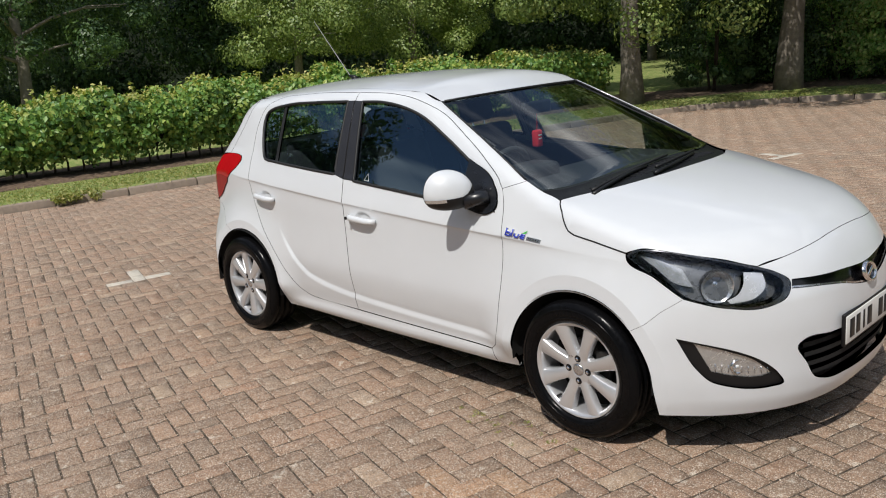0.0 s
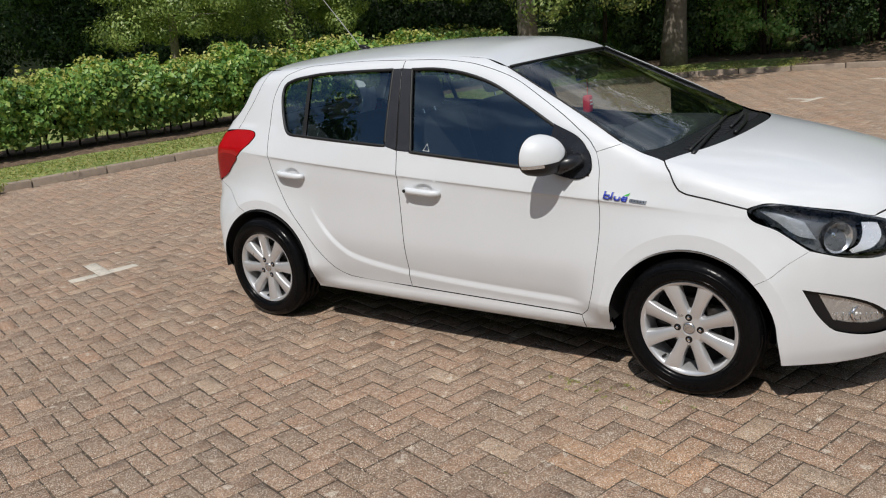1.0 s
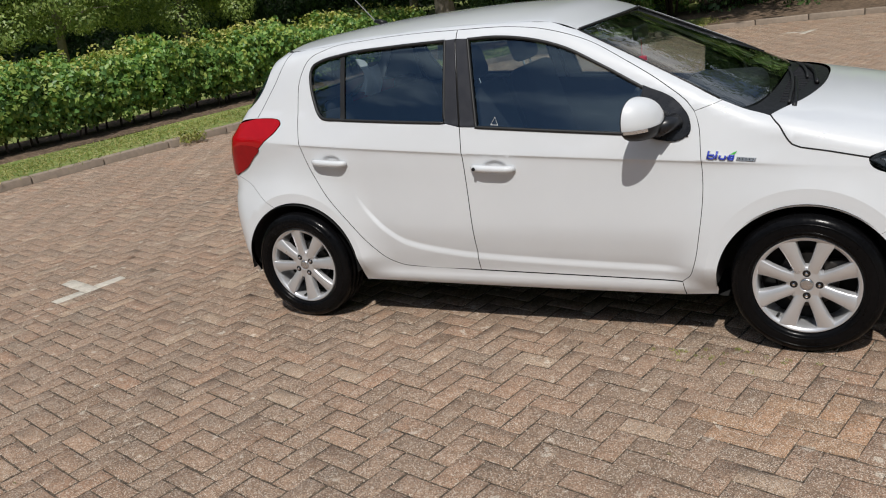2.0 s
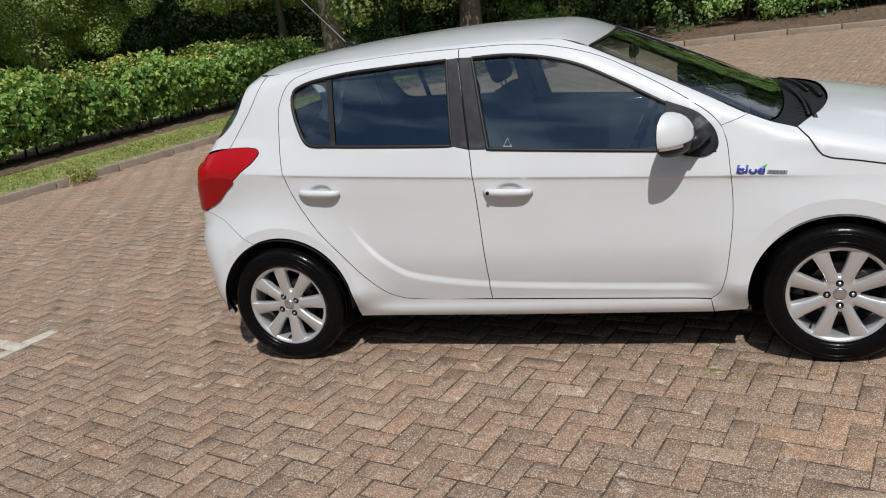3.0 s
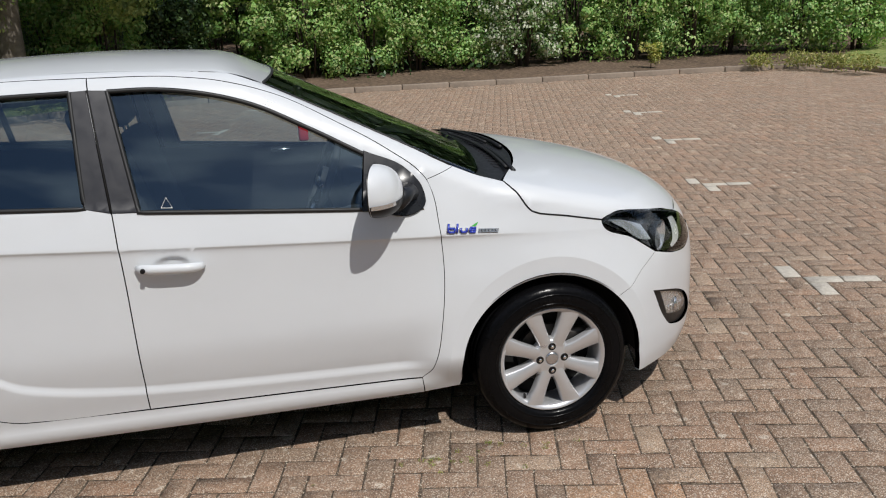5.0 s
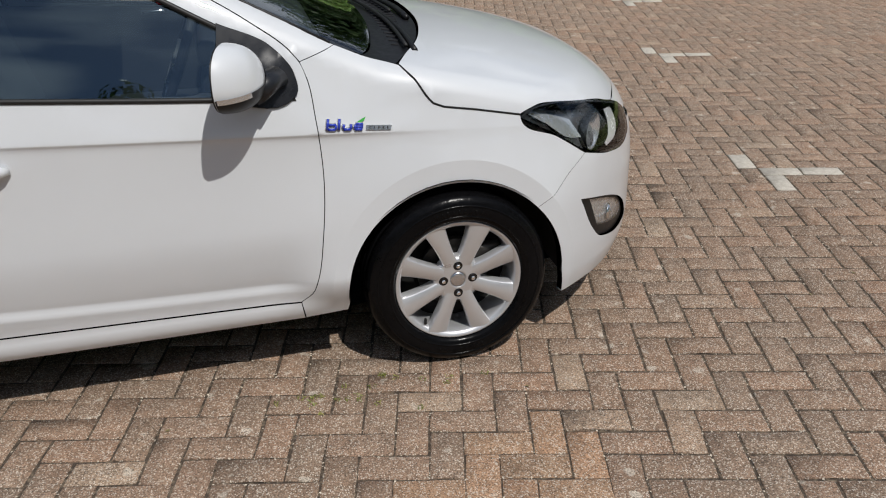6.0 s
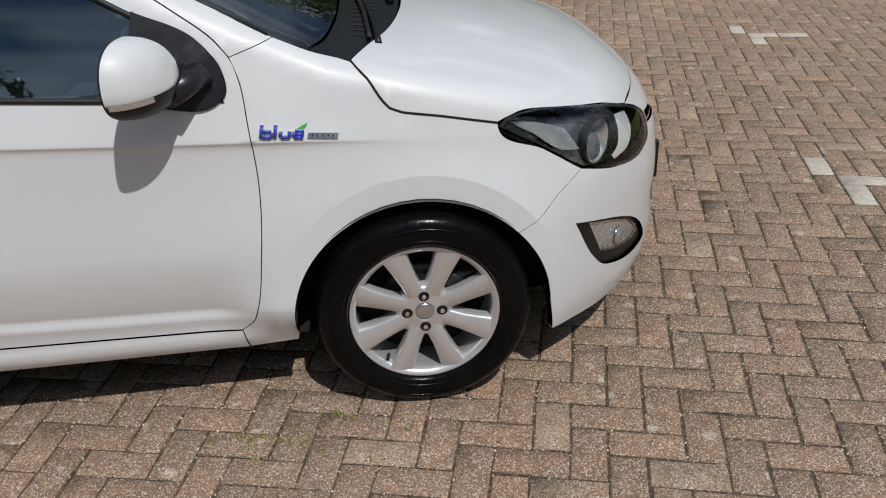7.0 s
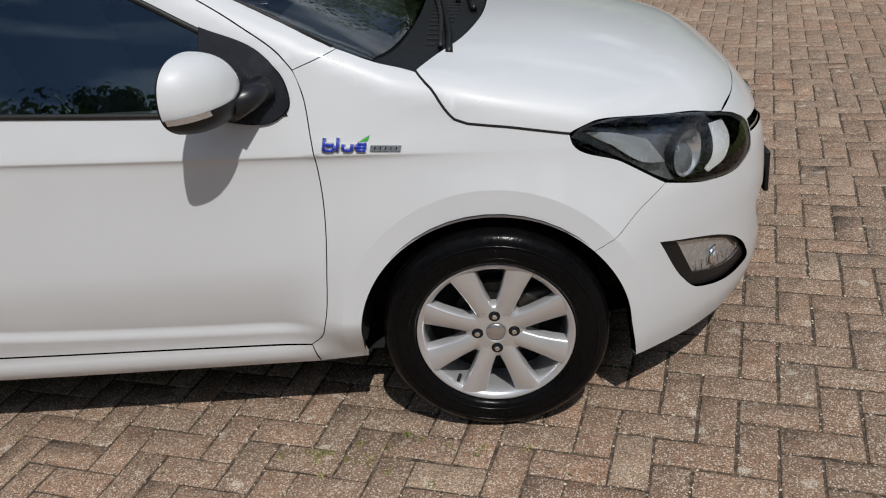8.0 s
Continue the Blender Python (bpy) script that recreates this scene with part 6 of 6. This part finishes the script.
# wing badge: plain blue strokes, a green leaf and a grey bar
for sgn in (-1, 1):
    def on_wing(x, z, out=0.003):
        p, _ = from_side(np.array([x]), np.array([z]))
        return Vector((p[0][0], (p[0][1] - out) * (1 if sgn < 0 else -1), p[0][2]))
    bx, bz = 2.150, 0.8285
    slope = -0.085
    first = None
    strokes = [((0.000, 0.000), (0.006, 0.030)), ((0.004, 0.001), (0.024, 0.001)), ((0.024, 0.001), (0.027, 0.013)), ((0.027, 0.014), (0.006, 0.014)),
               ((0.033, 0.000), (0.039, 0.030)), ((0.047, 0.003), (0.050, 0.015)), ((0.048, 0.001), (0.068, 0.001)), ((0.068, 0.001), (0.071, 0.015)),
               ((0.080, 0.001), (0.102, 0.001)), ((0.080, 0.003), (0.084, 0.014)), ((0.084, 0.015), (0.106, 0.015)), ((0.081, 0.008), (0.105, 0.008))]
    for (xa, za), (xb, zb2) in strokes:
        v, f = tube([on_wing(bx + xa, bz + slope * xa + za, 0.004), on_wing(bx + xb, bz + slope * xb + zb2, 0.004)], 0.0043, 8)
        ob_ = part("badge_stroke" if first else "wing_badge", mesh_of("badge", v, f, smooth=True), BLUE, first or car, "" if first else "small blue badge with green leaf")
        first = first or ob_
        v, f = tube([on_wing(bx + xa, bz + slope * xa + za, 0.001), on_wing(bx + xb, bz + slope * xb + zb2, 0.001)], 0.0060, 8)
        part("badge_edge", mesh_of("badge_edge", v, f, smooth=True), SATIN_PALE, first)
    lf = [on_wing(bx + a, bz + slope * a + b, 0.005) for a, b in ((0.088, 0.021), (0.100, 0.028), (0.116, 0.036), (0.110, 0.026), (0.100, 0.020))]
    part("badge_leaf", mesh_of("badge_leaf", lf, [tuple(range(5)) if sgn > 0 else tuple(reversed(range(5)))]), GREEN, first)
    gb_ = [on_wing(bx + a, bz + slope * a + b, 0.004) for a, b in ((0.112, -0.001), (0.186, -0.001), (0.190, 0.012), (0.115, 0.012))]
    gb2 = [p + Vector((0, 0.003 * -sgn, 0)) for p in gb_]
    part("badge_bar", mesh_of("badge_bar", gb_ + gb2, [(0, 1, 2, 3), (4, 5, 6, 7), (0, 1, 5, 4), (1, 2, 6, 5), (2, 3, 7, 6), (3, 0, 4, 7)]), SATIN, first, "grey badge bar")
    for a in np.linspace(0.124, 0.176, 5):
        v, f = tube([on_wing(bx + a, bz + slope * a + 0.003, 0.0045), on_wing(bx + a + 0.002, bz + slope * a + 0.009, 0.0045)], 0.0014, 5)
        part("badge_mark", mesh_of("badge_mark", v, f), INK, first)
# aerial
q, _ = from_top(np.array([0.205]), np.array([0.0]))
base_ = Vector(q[0])
v, f = tube([base_ + Vector((0.045, 0, -0.004)), base_ + Vector((0.01, 0, 0.014)), base_ + Vector((-0.025, 0, 0.022))], [0.020, 0.016, 0.008], 10)
ae = part("aerial", mesh_of("aerial_base", v, f, smooth=True), BLACK, car, "thin black roof aerial")
v, f = tube([base_ + Vector((-0.02, 0, 0.020)), base_ + Vector((-0.34, 0, 0.385))], [0.0030, 0.0018], 8)
part("aerial_rod", mesh_of("aerial_rod", v, f), AERIAL, ae)


# ---- cabin ----
def seat(x, y, parent):
    st = part("seat_cushion", rounded_box((0.50, 0.48, 0.16), 0.05, 3, (x + 0.20, y, 0.50)), CLOTH, parent, "charcoal cloth seat")
    lean_ = Matrix.Rotation(radians(-16), 4, "Y")
    part("backrest", rounded_box((0.13, 0.46, 0.58), 0.05, 3, (x - 0.13, y, 0.86), lean_), CLOTH, st)
    part("head_restraint", rounded_box((0.09, 0.25, 0.17), 0.04, 3, (x - 0.24, y, 1.245), lean_), CLOTH, st)
    for dy in (-0.05, 0.05):
        v, f = tube([(x - 0.215, y + dy, 1.12), (x - 0.235, y + dy, 1.20)], 0.006, 8)
        part("restraint_post", mesh_of("restraint_post", v, f), CHROME, st)


for y_ in (-0.36, 0.36):
    seat(1.16, y_, car)
part("rear_bench", rounded_box((0.46, 1.24, 0.16), 0.05, 3, (0.52, 0, 0.54)), CLOTH, car, "charcoal cloth rear bench")
part("rear_backrest", rounded_box((0.13, 1.24, 0.52), 0.05, 3, (0.18, 0, 0.83), Matrix.Rotation(radians(-18), 4, "Y")), CLOTH, car)
for y_ in (-0.38, 0.38):
    part("head_restraint", rounded_box((0.07, 0.22, 0.09), 0.03, 3, (0.10, y_, 1.085)), CLOTH, car)
part("dashboard", rounded_box((0.42, 1.30, 0.30), 0.07, 3, (2.02, 0, 0.84)), TRIM, car, "dark plastic dashboard")
part("instrument_hood", rounded_box((0.18, 0.34, 0.09), 0.03, 3, (1.90, -0.35, 1.005)), TRIM, car)
part("centre_console", rounded_box((0.55, 0.22, 0.36), 0.04, 2, (1.72, 0, 0.58)), TRIM, car)
tilt_ = Matrix.Translation((1.745, -0.35, 0.955)) @ Matrix.Rotation(radians(24), 4, "Y") @ Matrix.Rotation(radians(90), 4, "Z")
v, f = revolve([(0.182 + 0.015 * math.cos(a), 0.015 * math.sin(a)) for a in np.linspace(0, 2 * math.pi, 10, endpoint=False)], 40, closed=True)
sw = part("steering_wheel", mesh_of("steering_wheel", [tilt_ @ Vector(p) for p in v], f, smooth=True), TRIM, car, "dark steering wheel")
v, f = revolve([(0.0001, -0.025), (0.06, -0.022), (0.072, -0.005), (0.07, 0.02)], 24)
part("steering_boss", mesh_of("steering_boss", [tilt_ @ Vector(p) for p in v], f, smooth=True), TRIM, sw)
for a in (0, 180, 270):
    v, f = tube([tilt_ @ Vector((0.06 * math.cos(radians(a)), 0, 0.06 * math.sin(radians(a)))), tilt_ @ Vector((0.18 * math.cos(radians(a)), 0, 0.18 * math.sin(radians(a))))], [0.022, 0.014], 8)
    part("steering_spoke", mesh_of("steering_spoke", v, f, smooth=True), SATIN, sw)
part("inside_mirror", rounded_box((0.03, 0.22, 0.065), 0.012, 2, (1.70, 0, 1.285)), BLACK, car)
part("door_pull", rounded_box((0.10, 0.02, 0.018), 0.006, 2, (1.61, 0.745, 0.93)), CHROME, car)

# things hanging and lying in the car
tag = tagged(part("hanging_tag", rounded_box((0.040, 0.046, 0.088), 0.008, 2, (1.705, -0.012, 1.125)), TAG), "small red felt tag hanging from the inside mirror", "tag")
v, f = tube([(1.705, -0.012, 1.165), (1.703, -0.006, 1.21), (1.70, 0, 1.262)], 0.0016, 6)
part("cord", mesh_of("cord", v, f), TAG, tag)
for dz in (0.012, -0.006):
    part("pale_mark", rounded_box((0.042, 0.030, 0.008), 0.002, 1, (1.705, -0.012, 1.13 + dz)), PALE_CLOTH, tag)
cl_v = []
for i in range(9):
    for k in range(7):
        s, t = i / 8, k / 6
        cl_v.append((-0.21 + 0.15 * (s - 0.5) + 0.03 * math.sin(t * 4), 0.42 + 0.030 * math.sin(11 * s + 3 * t) + 0.05 * t, 1.14 + 0.20 * (t - 0.5) - 0.05 * s + 0.02 * math.sin(7 * s) * t))
cl_f = [(i * 7 + k, i * 7 + k + 1, (i + 1) * 7 + k + 1, (i + 1) * 7 + k) for i in range(8) for k in range(6)]
tagged(part("cloth", mesh_of("cloth", cl_v, cl_f, smooth=True), PALE_CLOTH), "crumpled white cloth in the back of the car", "cloth")


# ---- paving blocks, last ----
paving = tagged(new("paving"), "brown and grey block paving in a herringbone pattern", "paving", kind="structure")
JOINT_W = 0.0088


def block_verts(li, lj, rng=None):
    """The outline of a block three times: worn top, sunk edge, foot. With rng the edges are uneven."""
    gap_ = JOINT_W if rng else 0.006
    a, b = li * CELL / 2 - gap_ / 2, lj * CELL / 2 - gap_ / 2
    ring = np.array([(-a, -b), (0, -b), (a, -b), (a, 0), (a, b), (0, b), (-a, b), (-a, 0)] if rng else [(-a, -b), (a, -b), (a, b), (-a, b)], float)
    c, drop = (0.0028, 0.0018) if rng else (0.002, 0.0018)
    inner = ring - np.sign(ring) * c
    if rng:
        ring = ring + rng.normal(0, 0.0011, ring.shape)
        inner = inner + rng.normal(0, 0.0016, ring.shape)
    n = len(ring)
    return np.concatenate([np.c_[inner, np.zeros(n)], np.c_[ring, np.full(n, -drop)], np.c_[ring, np.full(n, -0.02)]])


def block_faces(n):
    top = [(0, 1, 2, 3)] if n == 4 else [(0, 1, 2, 3), (0, 3, 4, 7), (4, 5, 6, 7)]
    return np.array(top + [(k + n, (k + 1) % n + n, (k + 1) % n, k) for k in range(n)] + [(k + 2 * n, (k + 1) % n + 2 * n, (k + 1) % n + n, k + n) for k in range(n)], np.int32)


PLAIN, WORN = block_faces(4), block_faces(8)


def sway(u, v):
    """The courses drift a little out of line beside the car: shift in cells, and turn in degrees."""
    w = ease(4, -12, u) * ease(22, -2, v)
    v = np.clip(v, -14, 0)
    return -0.05 * v * w, (0.03 * np.maximum(u, -20) - 0.02 * v) * w, 2.2 * w * ease(-30, -20, u)


def cell_of(x, y):
    d = np.array([x, y]) - P0
    return int(math.floor(d @ PU / CELL)), int(math.floor(d @ PV / CELL))


white = []  # (cell i, cell j, cells along u, cells along v)
for x, y in ((4.56, 0.403), (5.235, 2.823), (5.95, 5.084), (6.62, 7.2955), (7.20, 9.41)):
    i, j = cell_of(x, y)
    white += [(i, j, 2, 1), (i + 2, j, 2, 1), (i - 1, j + 1, 1, 2), (i, j - 2, 1, 2)]
for k in range(6):
    x, y = -1.93 + 0.705 * k, -0.66 + 2.32 * k
    su, sv, _ = sway(*cell_of(x, y))
    i, j = cell_of(x - CELL * (su * PU[0] + sv * PV[0]), y - CELL * (su * PU[1] + sv * PV[1]))
    white += [(i - 1, j, 2, 1), (i - 3, j, 2, 1), (i, j + 1, 1, 2), (i + 0, j - 2, 1, 2)]
taken = {(i + a, j + b) for i, j, li, lj in white for a in range(li) for b in range(lj)}
corners = [(-12, -15.5), (13, -15.5), (13, 13.4), (-12, 13.4)]
cells = [cell_of(*c) for c in corners]
i0, i1 = min(c[0] for c in cells), max(c[0] for c in cells)
j0, j1 = min(c[1] for c in cells), max(c[1] for c in cells)
kerb_poly = np.concatenate([KERB_LINE, [(7.2, -30), (-10.2, -30)]])
blocks = [(i, j, li, lj, True) for i, j, li, lj in white]
I, J = np.meshgrid(np.arange(i0, i1), np.arange(j0, j1), indexing="ij")
for i, j in zip(I.ravel().tolist(), J.ravel().tolist()):
    k = (i + j) % 4
    if k == 0:
        span = [(i, j), (i + 1, j)]
    elif k == 2:
        span = [(i, j), (i, j + 1)]
    else:
        continue
    free = [c for c in span if c not in taken]
    if len(free) == 2:
        blocks.append((i, j, 2, 1, False) if k == 0 else (i, j, 1, 2, False))
    elif len(free) == 1:
        blocks.append((*free[0], 1, 1, False))
arr = np.array([(b[0] + b[2] / 2, b[1] + b[3] / 2) for b in blocks]) * CELL
su, sv, turned = sway(arr[:, 0] / CELL, arr[:, 1] / CELL)
arr = arr + np.c_[su, sv] * CELL
mids = P0 + arr[:, :1] * PU + arr[:, 1:] * PV
keep = within(kerb_poly, mids) & (mids[:, 1] > -15.2) & (mids[:, 0] > -12) & (mids[:, 0] < 13)
gp = np.random.default_rng(41)
near = keep & (mids[:, 0] > 1.45) & (mids[:, 0] < 3.95) & (mids[:, 1] > -1.72) & (mids[:, 1] < -0.42)
shared = {}
for li, lj, mt, kind_ in ((2, 1, BLOCK, ""), (1, 2, BLOCK, ""), (1, 1, BLOCK, ""), (2, 1, BLOCK_WARM, "warm"), (1, 2, BLOCK_WARM, "warm"), (2, 1, WHITE_BLOCK, "white"), (1, 2, WHITE_BLOCK, "white")):
    for k in range(8):
        me = mesh_of("paving_block", block_verts(li, lj, gp), WORN)
        me.materials.append(mt)
        shared[li, lj, kind_, k] = me
far_v, far_f, count = [], [], 0
deg = math.degrees(TURN_P)
middle = (mids[:, 0] > -4) & (mids[:, 0] < 7) & (mids[:, 1] > -3.2) & (mids[:, 1] < 2.5)
warm = (np.hypot((mids[:, 0] - 2.52) / 0.25, (mids[:, 1] + 1.42) / 0.19) < 1) & (gp.uniform(0, 1, len(mids)) < 0.8)
for n_, (b, m, k_, nr) in enumerate(zip(blocks, mids, keep, near)):
    if not k_:
        continue
    dz, ta, tb, tc = gp.normal(0, 0.0007), gp.normal(0, 0.12), gp.normal(0, 0.12), turned[n_] + gp.normal(0, 0.5)
    if nr or b[4]:
        kind_ = "white" if b[4] else "warm" if warm[n_] and b[2] + b[3] == 3 else ""
        ob_ = new("paving_block", shared[b[2], b[3], kind_, n_ % 8])
        ob_.parent = paving
        ob_.matrix_basis = pose(m[0], m[1], dz + (0.001 if b[4] else 0), ta, tb, deg + tc)
    else:
        v = block_verts(b[2], b[3], gp if middle[n_] else None)
        v[:, 2] += dz + np.radians(ta) * v[:, 1] - np.radians(tb) * v[:, 0]
        w_ = np.radians(tc)
        x_, y_ = v[:, 0] - w_ * v[:, 1], v[:, 1] + w_ * v[:, 0]
        far_f.append((WORN if middle[n_] else PLAIN) + count)
        count += len(v)
        far_v.append(np.c_[m + x_[:, None] * PU + y_[:, None] * PV, v[:, 2]])
field_ob = part("block_field", mesh_of("block_field", np.concatenate(far_v), np.concatenate(far_f)), BLOCK_REST, paving)
tagged(field_ob, kind="stuff")
# pale crumbs along the joints
gc = np.random.default_rng(43)
rows = np.flatnonzero(keep & middle)
rows = gc.choice(rows, 20000)
size = np.array([(b[2], b[3]) for b in blocks])[rows] * CELL / 2
along = gc.uniform(-1, 1, (len(rows), 2))
axis = gc.integers(0, 2, len(rows))
along[np.arange(len(rows)), axis] = np.sign(along[np.arange(len(rows)), axis])
spot = along * size + gc.normal(0, 0.004, (len(rows), 2))
crumb = np.c_[mids[rows] + spot[:, :1] * PU + spot[:, 1:] * PV, gc.uniform(-0.0005, 0.0015, len(rows))]
v, f = leaves(crumb, 0.0075, 0.0055, np.tile([0, 0, 1.0], (len(rows), 1)), 0.5, 44)
tagged(part("joint_grit", mesh_of("joint_grit", v, f), GRIT), "pale sand crumbs lying along the paving joints", "grit", kind="stuff")
